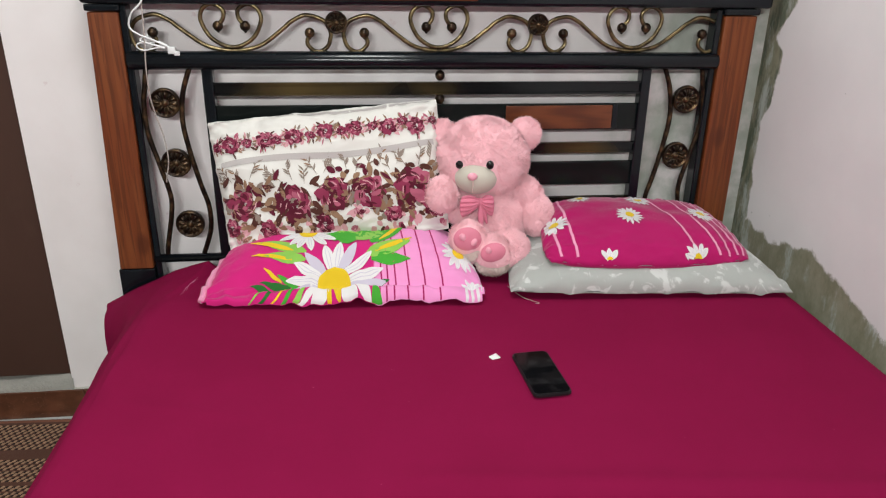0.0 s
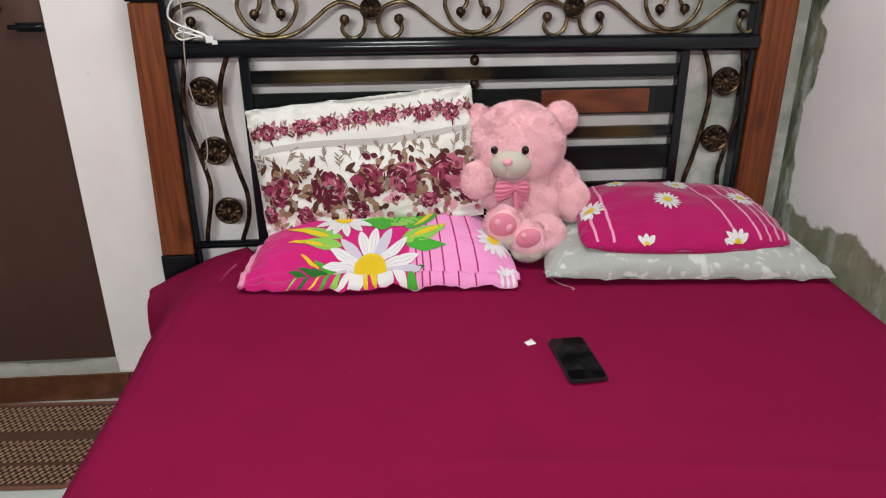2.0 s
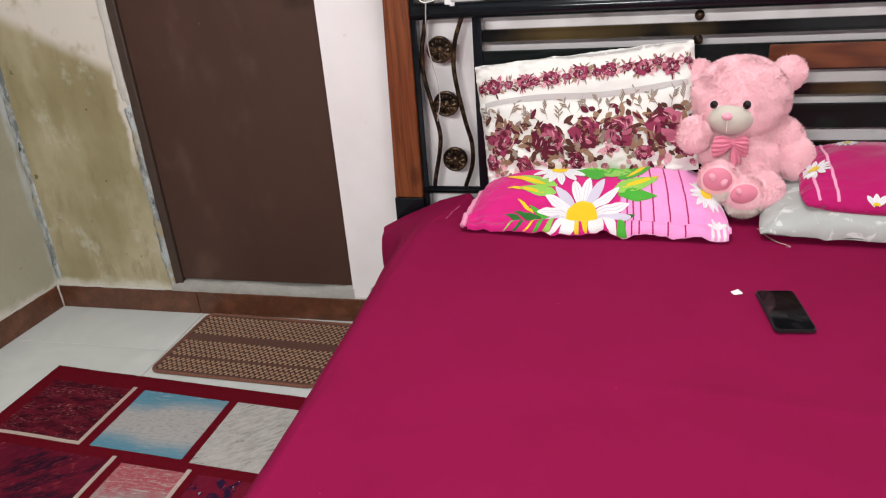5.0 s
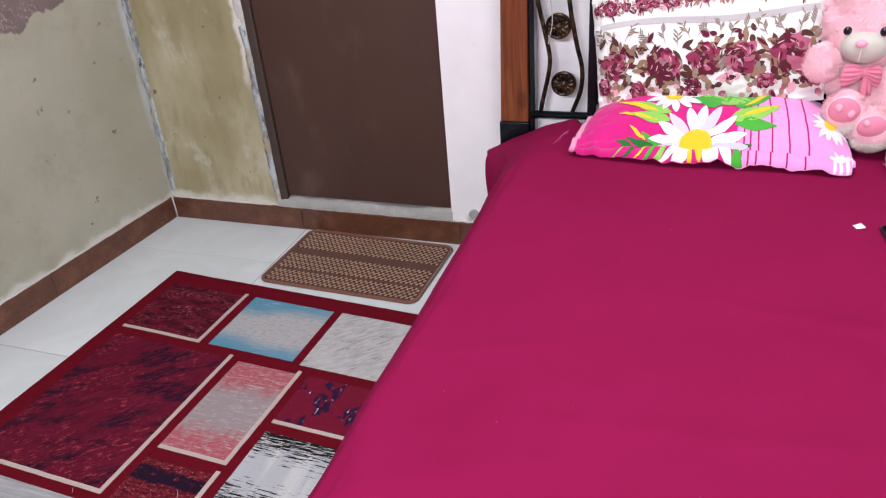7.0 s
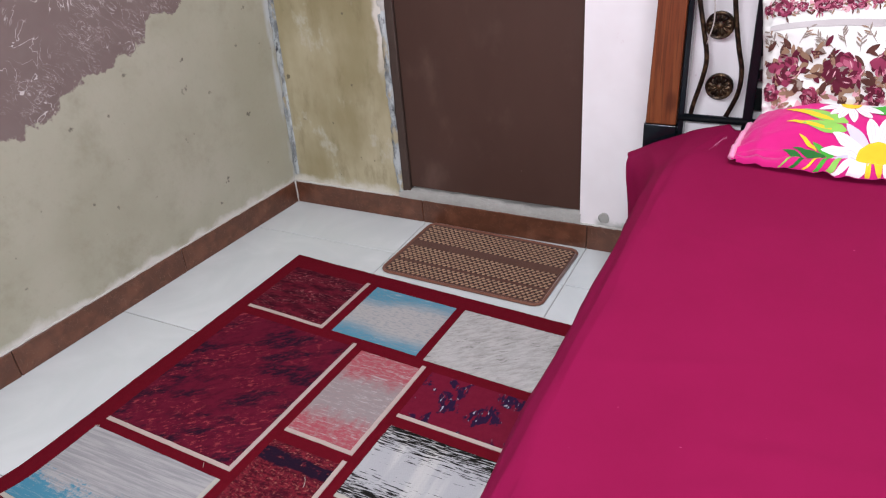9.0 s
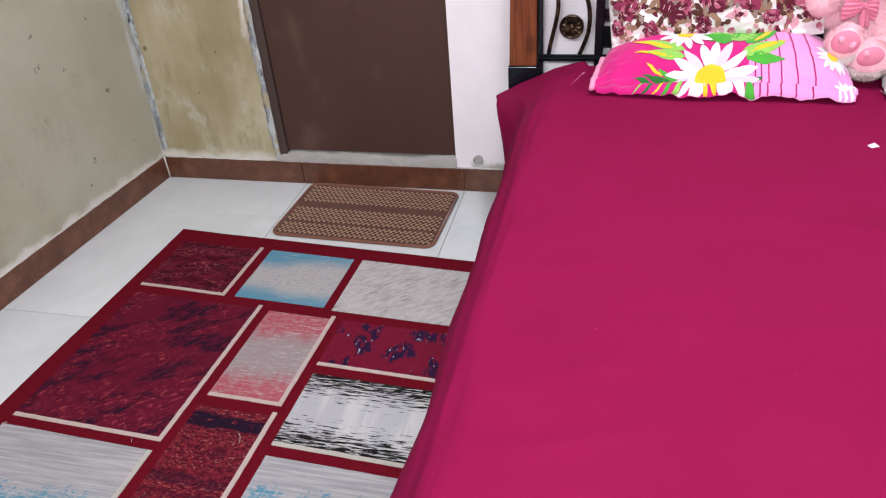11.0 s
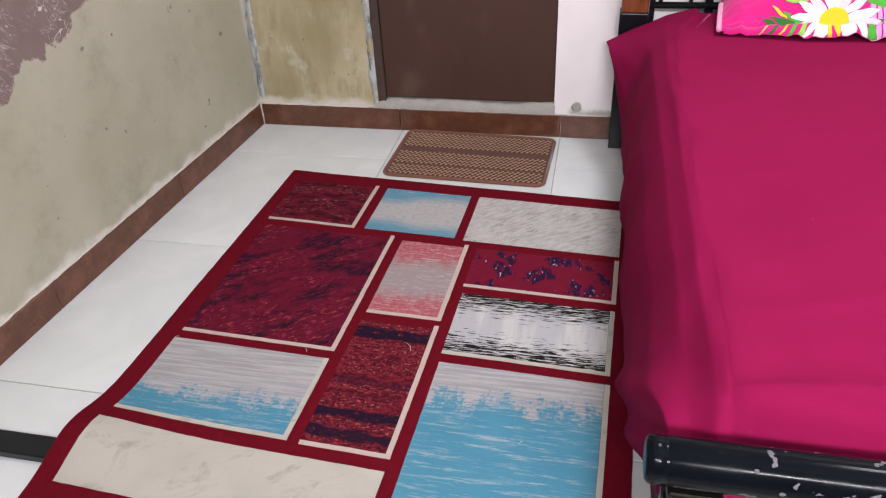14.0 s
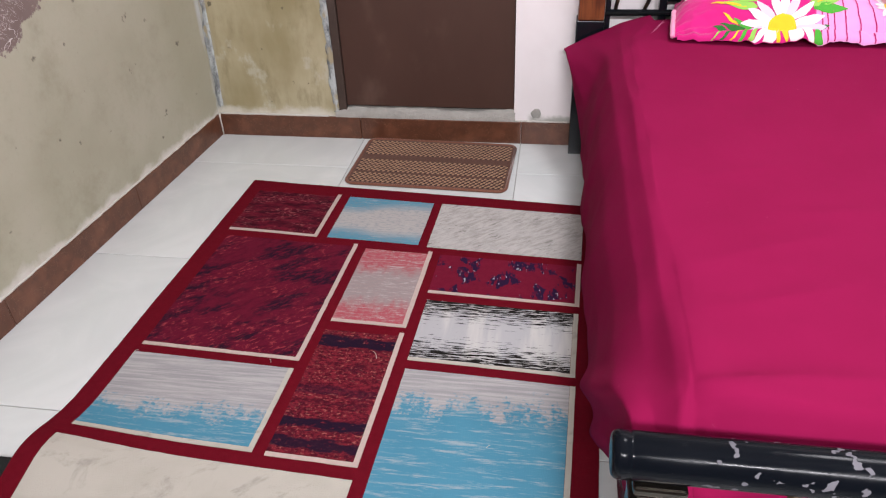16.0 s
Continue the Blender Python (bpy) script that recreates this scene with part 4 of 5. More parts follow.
for x, lean in ((0.074, -0.04), (0.088, -0.04), (0.104, -0.05), (0.132, -0.06), (0.167, -0.07), (0.206, -0.08)):
    pb.decal("printed_stripe", [(6, 0, stripe(x, x + 0.0035, -0.165, 0.16, lean, 40))], PRINTS, "thin wine stripe")
shapes = []
for x, y, a, ln, w, s in ((0.0, -0.06, 1.35, 0.13, 0.08, 3), (0.035, -0.05, 1.05, 0.12, 0.07, 4), (-0.02, -0.045, 1.75, 0.11, 0.06, 3), (0.02, -0.02, 1.5, 0.1, 0.06, 4), (0.02, -0.03, 0.6, 0.09, 0.04, 3), (-0.02, -0.03, 1.5, 0.11, 0.06, 3), (0.03, -0.05, 1.1, 0.13, 0.05, 4), (0.06, -0.06, 0.75, 0.12, 0.04, 3), (0.05, -0.09, 0.35, 0.11, 0.035, 4), (0.06, -0.1, 0.0, 0.09, 0.03, 3), (-0.09, -0.08, 2.75, 0.12, 0.03, 4), (-0.09, -0.1, 2.95, 0.1, 0.028, 4), (-0.12, -0.15, 3.0, 0.07, 0.012, 5), (-0.1, -0.155, 2.6, 0.06, 0.012, 3), (-0.06, -0.155, 3.2, 0.1, 0.014, 4), (-0.16, -0.158, 2.9, 0.05, 0.01, 5), (0.02, -0.158, 0.2, 0.08, 0.014, 5), (0.0, -0.02, 1.9, 0.1, 0.05, 4), (0.06, -0.03, 1.3, 0.1, 0.045, 3)):
    shapes.append((s, 1, petal(x, y, a, ln, w, 0.9, 8)))
for x, y, a, ln, w in ((-0.12, -0.075, 2.7, 0.12, 0.014), (-0.12, -0.1, 2.9, 0.1, 0.012), (0.08, -0.05, 0.85, 0.09, 0.012), (0.07, -0.085, 0.45, 0.1, 0.012), (-0.14, -0.14, 2.6, 0.05, 0.008), (-0.02, -0.165, 1.5, 0.05, 0.016)):
    shapes.append((1, 2, petal(x, y, a, ln, w, 0.9, 6)))
pb.decal("printed_leaves", shapes, PRINTS, "green and yellow printed leaves")
put_daisy(pb, daisy(-0.09, -0.01, 0.075, 14, rng, 0, 1, 3, 0.9), "white printed daisy")
put_daisy(pb, daisy(cx, cy, 0.115, 17, rng, 0, 1, 6, 0.8, 0.32, 2), "large white printed daisy with a yellow heart")
put_daisy(pb, daisy(0.268, -0.07, 0.045, 14, rng, 0, 1, 2, 1.1), "small white printed daisy")
put_daisy(pb, daisy(0.29, -0.155, 0.035, 12, rng, 0, 0, 2, 0.6), "small white printed daisy")
# the open flap folded along its front, and pink piping at one end
verts, faces = [], []
N, ROWS = 70, 5
for i in range(N + 1):
    u = -0.96 + 1.93 * i / N
    e = pb.at(u, -0.985, 1, 0.0)
    top = -0.97 + 0.07 * ease(u, -0.9, -0.35) + 0.012 * nz(u * 5, 2.2)
    d = 0.004 + 0.012 * ease(u, -0.95, -0.3) + 0.005 * nz(u * 7, 4.2) + 0.006 * ease(u, 0.5, 0.95)
    lift = 0.004 * nz(u * 9, 1.1)
    verts += [pb.at(u, top, 1, -0.002), pb.at(u, top - 0.012, 1, 0.0045), pb.at(u, 0.5 * top - 0.4925, 1, 0.008), e + Vector((0, -0.9 * d, 0.002 + lift)), e + Vector((0, -d, -0.009 + lift * 0.5))]
for i in range(N):
    for j in range(ROWS - 1):
        q = i * ROWS + j
        faces.append((q, q + 1, q + ROWS + 1, q + ROWS))
raw("flap", verts, faces, COVER_B, pb.ob)


def on_flap(x, r):
    i = (2 * x / pb.w + 0.96) / 1.93 * N
    i0, r0 = max(0, min(N - 1, int(i))), max(0, min(ROWS - 2, int(r)))
    t, q = i - i0, r - r0
    p0 = verts[i0 * ROWS + r0] * (1 - q) + verts[i0 * ROWS + r0 + 1] * q
    p1 = verts[(i0 + 1) * ROWS + r0] * (1 - q) + verts[(i0 + 1) * ROWS + r0 + 1] * q
    return p0 * (1 - t) + p1 * t + Vector((0, -0.0012, 0.0014))


# each print on the flap runs from x0 to x1 down it, so wide above and below
for x0, w0, x1, w1, material in ((0.077, 0.0035, 0.076, 0.0035, WINE_LINE), (0.092, 0.0035, 0.091, 0.0035, WINE_LINE), (0.109, 0.0035, 0.108, 0.0035, WINE_LINE), (0.138, 0.0035, 0.139, 0.0035, WINE_LINE), (0.174, 0.0035, 0.172, 0.0035, WINE_LINE), (0.212, 0.0035, 0.211, 0.0035, WINE_LINE),
                                 (-0.058, 0.03, -0.1, 0.012, WHITE_PRINT), (-0.044, 0.03, -0.062, 0.036, WHITE_PRINT), (-0.02, 0.022, -0.012, 0.006, YELLOW_PRINT), (-0.036, 0.008, -0.034, 0.012, YELLOW_PRINT), (0.006, 0.03, 0.012, 0.04, WHITE_PRINT), (0.034, 0.034, 0.05, 0.02, WHITE_PRINT), (0.066, 0.006, 0.07, 0.03, GREEN_PRINT), (-0.088, 0.008, -0.11, 0.014, LIME_PRINT),
                                 (-0.11, 0.006, -0.135, 0.014, GREEN_PRINT), (-0.126, 0.004, -0.16, 0.007, YELLOW_PRINT), (-0.15, 0.005, -0.185, 0.012, DARKGREEN_PRINT), (-0.175, 0.004, -0.21, 0.006, LIME_PRINT), (0.274, 0.006, 0.27, 0.008, WHITE_PRINT), (0.286, 0.006, 0.284, 0.008, WHITE_PRINT), (0.298, 0.006, 0.298, 0.008, WHITE_PRINT)):
    v2, f2 = [], []
    for j in range(9):
        t = j / 8
        w = (w0 + (w1 - w0) * t) * (1 if w0 == w1 else 0.55 + 0.45 * math.sin(math.pi * (0.15 + 0.7 * t)))
        v2 += [on_flap(x0 + (x1 - x0) * t + w * (c / 4 - 0.5), 0.6 + 3.3 * t) for c in range(5)]
    for j in range(8):
        f2 += [(j * 5 + c, j * 5 + c + 1, j * 5 + c + 6, j * 5 + c + 5) for c in range(4)]
    raw("flap_print", v2, f2, material, pb.ob)
edge_pts = [pb.at(-0.99, -0.98 + 1.2 * i / 10, 1, 0.0) + Vector((-0.004, 0, 0.002)) for i in range(11)]
v, f = tube_data([np.array(p) for p in edge_pts], 0.0075, 8)
raw("piping", v, f, HEM, pb.ob, "pale pink piping")

# grey pillow, and a magenta one with daisies on top of it
k = Mat("grey_marbled_cover", 0.75)
m1 = k.step(k.noise(22, 6, k.co((1, 0.8, 1)), warp=0.9), 0.54, 0.62)
k.set("Base Color", k.mix(k.math("MULTIPLY", m1, 0.75), k.mix(k.noise(5, 4), (0.36, 0.38, 0.36), (0.46, 0.48, 0.46)), (0.68, 0.7, 0.68)))
k.set("Sheen Weight", 0.2)
k.bump(k.math("ADD", k.math("MULTIPLY", k.noise(900, 2), 0.2), k.noise(16, 4, k.co((1.5, 0.6, 1)))), 0.5, 0.006)
pc = Pillow([(2.47, -0.07, 0.555), (3.06, -0.075, 0.56), (3.098, -0.462, 0.546), (2.405, -0.405, 0.548)], 0.078, 0.012, 0.0, 0.36, 12.0, 0.009)
pc.build("pillow", k.m, "grey pillow in a pale leaf-patterned cover on the bed")

COVER_D = cloth("magenta_cover", (0.47, 0.007, 0.135), 0.25)
pd = Pillow([(2.55, -0.11, 0.662), (2.99, -0.11, 0.644), (3.018, -0.393, 0.606), (2.496, -0.38, 0.613)], 0.058, 0.05, -0.03, 0.5, 15.0, 0.01, 0.04, -0.17)
pd.build("pillow", COVER_D, "magenta pillow with white daisies and pale stripes")
for x, lean in ((0.07, -0.22), (0.125, -0.2), (0.155, -0.17), (0.18, -0.15), (0.202, -0.12), (0.222, -0.1), (0.24, -0.08), (-0.225, -0.1), (-0.19, -0.12)):
    pd.decal("printed_stripe", [(7, 0, stripe(x, x + 0.006, -0.148, 0.135, lean, 44))], PRINTS, "pale pink stripe")
for x, y, r, n in ((-0.03, -0.018, 0.036, 16), (-0.14, 0.095, 0.034, 14), (0.025, 0.08, 0.035, 14), (0.163, 0.005, 0.036, 15), (-0.215, -0.026, 0.036, 13), (0.1, -0.142, 0.032, 11), (-0.1, -0.142, 0.026, 8)):
    put_daisy(pd, daisy(x, y, r, n, rng, 0, 1 if r > 0.025 else 0, 2), "small white printed daisy")

# ---- teddy bear: one plain mesh, plush fur as short hairs ----
k = Mat("pink_plush", 0.9)
k.set("Base Color", k.mix(k.noise(45, 5), (0.93, 0.52, 0.575), (0.95, 0.6, 0.65)))
k.set("Sheen Weight", 0.5)
k.set("Specular IOR Level", 0.1)
FUR = k.m
BEAR_MATS = [FUR, cloth("muzzle_felt", (0.6, 0.56, 0.48), 0.12), simple("black_bead", (0.01, 0.01, 0.01), 0.15), cloth("nose_pink", (0.9, 0.42, 0.52), 0.1), cloth("pad_pink", (0.78, 0.26, 0.36), 0.15), cloth("ribbon_pink", (0.78, 0.24, 0.35), 0.2), cloth("cream_plush", (0.78, 0.66, 0.6), 0.15)]
lumps = [  # middle, radii, lean about y, slot
    ((2.371, -0.165, 0.811), (0.12, 0.098, 0.105), 0, 0), ((2.272, -0.135, 0.866), (0.038, 0.027, 0.04), -18, 0), ((2.485, -0.135, 0.866), (0.04, 0.028, 0.042), 18, 0),
    ((2.4, -0.165, 0.65), (0.098, 0.085, 0.115), 0, 0), ((2.303, -0.195, 0.705), (0.045, 0.04, 0.05), 0, 0), ((2.263, -0.235, 0.741), (0.041, 0.04, 0.044), 0, 0),
    ((2.482, -0.175, 0.71), (0.05, 0.045, 0.06), -30, 0), ((2.511, -0.195, 0.668), (0.047, 0.046, 0.057), -20, 0),
    ((2.335, -0.26, 0.622), (0.05, 0.055, 0.052), 0, 0), ((2.425, -0.262, 0.603), (0.058, 0.055, 0.05), 0, 0),
    ((2.32, -0.292, 0.643), (0.046, 0.03, 0.046), 12, 0), ((2.386, -0.3, 0.606), (0.046, 0.03, 0.048), -12, 0), ((2.388, -0.294, 0.582), (0.044, 0.03, 0.034), -8, 6), ((2.328, -0.288, 0.62), (0.042, 0.028, 0.034), 8, 6),
    ((2.317, -0.3115, 0.65), (0.035, 0.0145, 0.031), 12, 4), ((2.38, -0.32, 0.616), (0.032, 0.0145, 0.026), -12, 4),
    ((2.345, -0.24, 0.784), (0.053, 0.042, 0.041), 0, 1), ((2.329, -0.282, 0.799), (0.0125, 0.008, 0.0095), 0, 3),
    ((2.302, -0.246, 0.819), (0.0095, 0.007, 0.01), 0, 2), ((2.374, -0.2645, 0.822), (0.0095, 0.007, 0.011), 0, 2),
    ((2.353, -0.262, 0.728), (0.009, 0.008, 0.011), 0, 5), ((2.356, -0.264, 0.69), (0.008, 0.005, 0.036), -4, 5), ((2.366, -0.262, 0.697), (0.006, 0.005, 0.028), -12, 5),
    ((2.303, -0.3245, 0.661), (0.008, 0.005, 0.01), -25, 3), ((2.331, -0.3245, 0.647), (0.008, 0.005, 0.01), 25, 3), ((2.366, -0.3325, 0.628), (0.007, 0.005, 0.009), -25, 3),
]
bear_at = Vector((2.39, -0.2, 0.535))
bm = bmesh.new()
brng = np.random.RandomState(3)
hairs = []
turns = [Matrix.Rotation(radians(l[2]), 3, "Y") for l in lumps]
for (c, r, lean, slot), rot in zip(lumps, turns):
    seg = 28 if max(r) > 0.03 else 14
    got = ball(bm, (0, 0, 0), 1.0, (1, 1, 1), seg, seg * 2 // 3)
    for f in {f for v in got for f in v.link_faces}:
        f.material_index = slot
        f.smooth = True
    for v in got:
        d = Vector(v.co)
        p = rot @ Vector((d.x * r[0], d.y * r[1], d.z * r[2]))
        if slot in (0, 6):
            p *= 1 + 0.03 * nz(d.x * 3 + c[0] * 9, d.y * 3, d.z * 3)
        if slot == 5:
            p *= 1 + 0.25 * nz(d.x * 4 + c[0] * 90, d.y * 4, d.z * 6)
        v.co = Vector(c) + p - bear_at
fur_v, fur_f, fur_s = [], [], []
for li, ((c, r, lean, slot), rot) in enumerate(zip(lumps, turns)):
    if slot not in (0, 6):
        continue
    area = (r[0] * r[1] + r[1] * r[2] + r[0] * r[2]) * 4.2
    for q in range(int(area * 240000)):
        d = brng.normal(size=3)
        d /= np.linalg.norm(d)
        d = Vector(d)
        if d.y > 0.45:
            continue
        p = Vector(c) + rot @ Vector((d.x * r[0], d.y * r[1], d.z * r[2]))
        inside = False
        for lj, ((c2, r2, _, s2_), rot2) in enumerate(zip(lumps, turns)):
            if lj != li:
                w = rot2.transposed() @ (p - Vector(c2))
                if s2_:
                    w *= 0.55 if s2_ == 2 else 0.86
                if (w.x / r2[0]) ** 2 + (w.y / r2[1]) ** 2 + (w.z / r2[2]) ** 2 < 1.0:
                    inside = True
                    break
        if inside:
            continue
        nrm = (rot @ Vector((d.x / r[0], d.y / r[1], d.z / r[2]))).normalized()
        lie = Vector((nz(p.x * 30, p.y * 30, p.z * 30), nz(p.x * 30 + 9, p.y * 30, p.z * 30), nz(p.x * 30, p.y * 30 + 7, p.z * 30) - 0.35)) + Vector(brng.normal(0, 0.22, 3))
        lie = (lie - nrm * lie.dot(nrm)).normalized()
        way = (lie + nrm * brng.uniform(0.35, 0.9)).normalized()
        side = way.cross(nrm).normalized() * 0.0011
        ln = brng.uniform(0.005, 0.0125)
        p = p - bear_at
        b0 = len(fur_v)
        fur_v += [p - side - nrm * 0.001, p + side - nrm * 0.001, p + way * ln]
        fur_f.append((b0, b0 + 1, b0 + 2))
        fur_s.append(slot)
# the bow: two gathered loops of ribbon, pleated from the knot outwards
for way, reach, high in ((-1, 0.05, 0.027), (1, 0.036, 0.026)):
    grid = []
    for j in range(9):
        t = j / 8
        row = []
        for i in range(33):
            q = -1 + i / 16
            spread = high * (0.25 + 0.75 * math.sin(0.5 * math.pi * min(1, t * 1.3)))
            x = 2.353 + way * reach * t * (1 - 0.12 * q * q)
            z = 0.728 + spread * q - 0.012 * t
            y = -0.262 - 0.012 * math.sin(math.pi * min(1, 0.15 + t * 0.85)) * (1 - q * q) - 0.0035 * math.sin(math.pi * t) * math.cos(q * 15 + way)
            row.append(bm.verts.new(Vector((x, y, z)) - bear_at))
        grid.append(row)
    for j in range(8):
        for i in range(32):
            four = (grid[j][i], grid[j][i + 1], grid[j + 1][i + 1], grid[j + 1][i])
            f = bm.faces.new(four if way < 0 else four[::-1])
            f.material_index, f.smooth = 5, True
# seam down the muzzle
got = ball(bm, Vector((2.331, -0.281, 0.776)) - bear_at, 1.0, (0.0018, 0.003, 0.02), 8, 8)
for f in {f for v in got for f in v.link_faces}:
    f.material_index, f.smooth = 6, True
base = len(bm.verts)
bm.verts.ensure_lookup_table()
bv = [tuple(v.co) for v in bm.verts]
bm.verts.index_update()
bf = [tuple(v.index for v in f.verts) for f in bm.faces]
bs = [f.material_index for f in bm.faces]
bm.free()
bear = raw("teddy_bear", bv + fur_v, bf + [tuple(i + base for i in f) for f in fur_f], BEAR_MATS, None, "", True, bs + fur_s)
bear.location = bear_at
tagged(bear, "fluffy pink teddy bear with a bow, sitting against pillows", "teddy bear")

# ---- things on the bed and the headboard ----
phone = empty("phone", "black glass smartphone lying face up on the bedsheet", "phone", at=(2.4, -0.747, 0.537))
phone.rotation_euler = (0, 0, radians(4.6))
bm = bmesh.new()
box(bm, -0.0375, 0.0375, -0.078, 0.078, -0.0035, 0.0045)
vert = [e for e in bm.edges if abs(e.verts[0].co.z - e.verts[1].co.z) > 0.005]
bmesh.ops.bevel(bm, geom=vert, offset=0.011, segments=6, affect="EDGES", profile=0.5)
bmesh.ops.bevel(bm, geom=[e for e in bm.edges if abs(e.verts[0].co.z - e.verts[1].co.z) < 1e-5 and len(e.link_faces) == 2 and abs(e.link_faces[0].normal.z - e.link_faces[1].normal.z) > 0.5], offset=0.002, segments=2, affect="EDGES")
part("body", bm, simple("phone_body", (0.012, 0.012, 0.014), 0.35), phone)
bm = bmesh.new()
box(bm, -0.0345, 0.0345, -0.074, 0.074, 0.0044, 0.0051)
bmesh.ops.bevel(bm, geom=[e for e in bm.edges if abs(e.verts[0].co.z - e.verts[1].co.z) > 0.0003], offset=0.009, segments=6, affect="EDGES", profile=0.5)
gl = Mat("phone_glass", 0.05, colour=(0.004, 0.004, 0.005))
gl.set("Roughness", gl.math("ADD", gl.math("MULTIPLY", gl.step(gl.noise(30, 4), 0.45, 0.7), 0.2), 0.04))
gl.set("Specular IOR Level", 0.25)
part("screen", bm, gl.m, phone, "dark glossy screen")
boxed("side_button", (0.0372, 0.0382, 0.01, 0.03, -0.001, 0.002), BLACK, phone)

verts = [(-0.013, 0.002, 0.003), (-0.006, -0.006, 0.0), (0.01, -0.007, 0.004), (0.012, 0.001, 0.001), (0.003, 0.01, 0.006), (-0.002, 0.0, 0.008), (-0.006, 0.004, 0.0), (0.002, -0.002, 0.002)]
faces = [(0, 1, 5), (1, 2, 5), (2, 3, 5), (3, 4, 5), (4, 0, 5), (0, 6, 1), (1, 7, 2), (4, 6, 0)]
paper = raw("paper_scrap", verts, faces, simple("white_paper", (0.78, 0.78, 0.78), 0.8, vary=0.1), smooth=False)
paper.location = (2.323, -0.675, 0.5325)
tagged(paper, "small crumpled scrap of white paper on the bedsheet", "paper")
th = tube("thread", [(2.415, -0.345, 0.537), (2.43, -0.38, 0.5335), (2.445, -0.41, 0.5335), (2.466, -0.428, 0.533), (2.472, -0.437, 0.533), (2.463, -0.439, 0.533)], 0.0006, CREAM, n=5)
tagged(th, "loose pale thread lying on the bedsheet", "thread")

# white charger cable looped over the rail, and a thin cord hanging from it
CABLE = simple("white_cable_plastic", (0.74, 0.74, 0.74), 0.4, vary=0.06)
cable = empty("charging_cable", "white charging cable bundled on the headboard rail", "cable", at=(1.6, -0.1, 1.07))


def cp(ob):
    ob.parent = cable
    ob.matrix_parent_inverse = Matrix.Translation((-1.6, 0.1, -1.07))
    return ob


cp(tube("cord", [(1.59, -0.103, 1.26), (1.575, -0.104, 1.185), (1.548, -0.103, 1.155), (1.537, -0.1, 1.125), (1.553, -0.1, 1.108), (1.59, -0.1, 1.092), (1.622, -0.1, 1.077)], 0.0024, CABLE, n=8))
cp(tube("cord_loop", [(1.62, -0.098, 1.076), (1.585, -0.097, 1.083), (1.555, -0.097, 1.086), (1.548, -0.099, 1.078), (1.562, -0.101, 1.07), (1.59, -0.1, 1.075), (1.618, -0.099, 1.08), (1.59, -0.095, 1.091), (1.566, -0.096, 1.1), (1.557, -0.098, 1.092), (1.578, -0.1, 1.085), (1.612, -0.1, 1.074)], 0.0018, CABLE, n=8))
cp(tube("cord_loop", [(1.575, -0.097, 1.106), (1.57, -0.098, 1.085), (1.6, -0.099, 1.09), (1.625, -0.098, 1.072)], 0.0016, CABLE, n=8))
bm = box(bmesh.new(), 1.618, 1.636, -0.106, -0.098, 1.062, 1.079, 0.002)
box(bm, 1.632, 1.645, -0.105, -0.099, 1.058, 1.068, 0.0015)
cp(part("plug", bm, CABLE))
GREYCORD = simple("thin_grey_cord", (0.42, 0.36, 0.33), 0.7)
cp(tube("hanging_cord", [(1.572, -0.098, 1.2), (1.568, -0.1, 1.1), (1.562, -0.098, 1.03), (1.56, -0.09, 0.96), (1.567, -0.085, 0.91), (1.578, -0.083, 0.86), (1.582, -0.083, 0.8), (1.573, -0.083, 0.755), (1.57, -0.082, 0.74)], 0.0017, GREYCORD, n=6))
# loose threads at the pillow's end
for i in range(3):
    a = 0.4 * i
    t1 = tube("thread", [(1.672, -0.33 + 0.01 * i, 0.572), (1.66 - 0.004 * i, -0.345, 0.57 - 0.004 * i), (1.652 - 0.008 * i, -0.35, 0.556 - 0.006 * i)], 0.00022, HEM, pb.ob, n=4)
    t1.matrix_parent_inverse = Matrix.Translation(-pb.mid)


# ---- on the floor: rug, doormat, bar ----
def rug_place(a, b):
    """From the rug's own metres (a across, b towards the foot of the bed) to the room; the rug lies slightly askew, its edge raised by the bar."""
    slope = -0.072 + 0.033 * min(b, 0.9)
    x = 0.292 + a - 0.036 * b
    y = -0.393 - b + slope * a
    z = 0.0035 + 0.034 * math.exp(-(max(a, 0) / 0.22) ** 2) * hump(b, 1.275, 0.1) + 0.0015 * nz(x * 4, y * 4)
    z += 0.006 * hump(b, 1.5, 0.1) * ease(a, 0.1, 0.3) * ease(0.9 - a, 0, 0.4)
    return x, y, z


RUG_W, RUG_L = 1.24, 1.86


def rug_piece(name, a0, a1, b0, b1, lift, material, parent, label="", skirt=0.004, fray=0.0):
    na, nb = max(2, int((a1 - a0) / 0.022)), max(2, int((b1 - b0) / 0.022))
    verts, faces = [], []
    for j in range(nb + 1):
        for i in range(na + 1):
            a, b = a0 + (a1 - a0) * i / na, b0 + (b1 - b0) * j / nb
            x, y, z = rug_place(a + fray * nz(b * 60, 3), b + fray * nz(a * 60, 5))
            verts.append((x, y, z + lift))
    W = na + 1
    for j in range(nb):
        for i in range(na):
            q = j * W + i
            faces.append((q, q + W, q + W + 1, q + 1))
    loop = [i for i in range(W)] + [j * W + na for j in range(1, nb + 1)] + [nb * W + i for i in range(na - 1, -1, -1)] + [j * W for j in range(nb - 1, 0, -1)]
    base = len(verts)
    for q in loop:
        x, y, z = verts[q]
        verts.append((x, y, z - skirt))
    L = len(loop)
    for i in range(L):
        faces.append((loop[i], loop[(i + 1) % L], base + (i + 1) % L, base + i))
    return raw(name, verts, faces, material, parent, label, False)


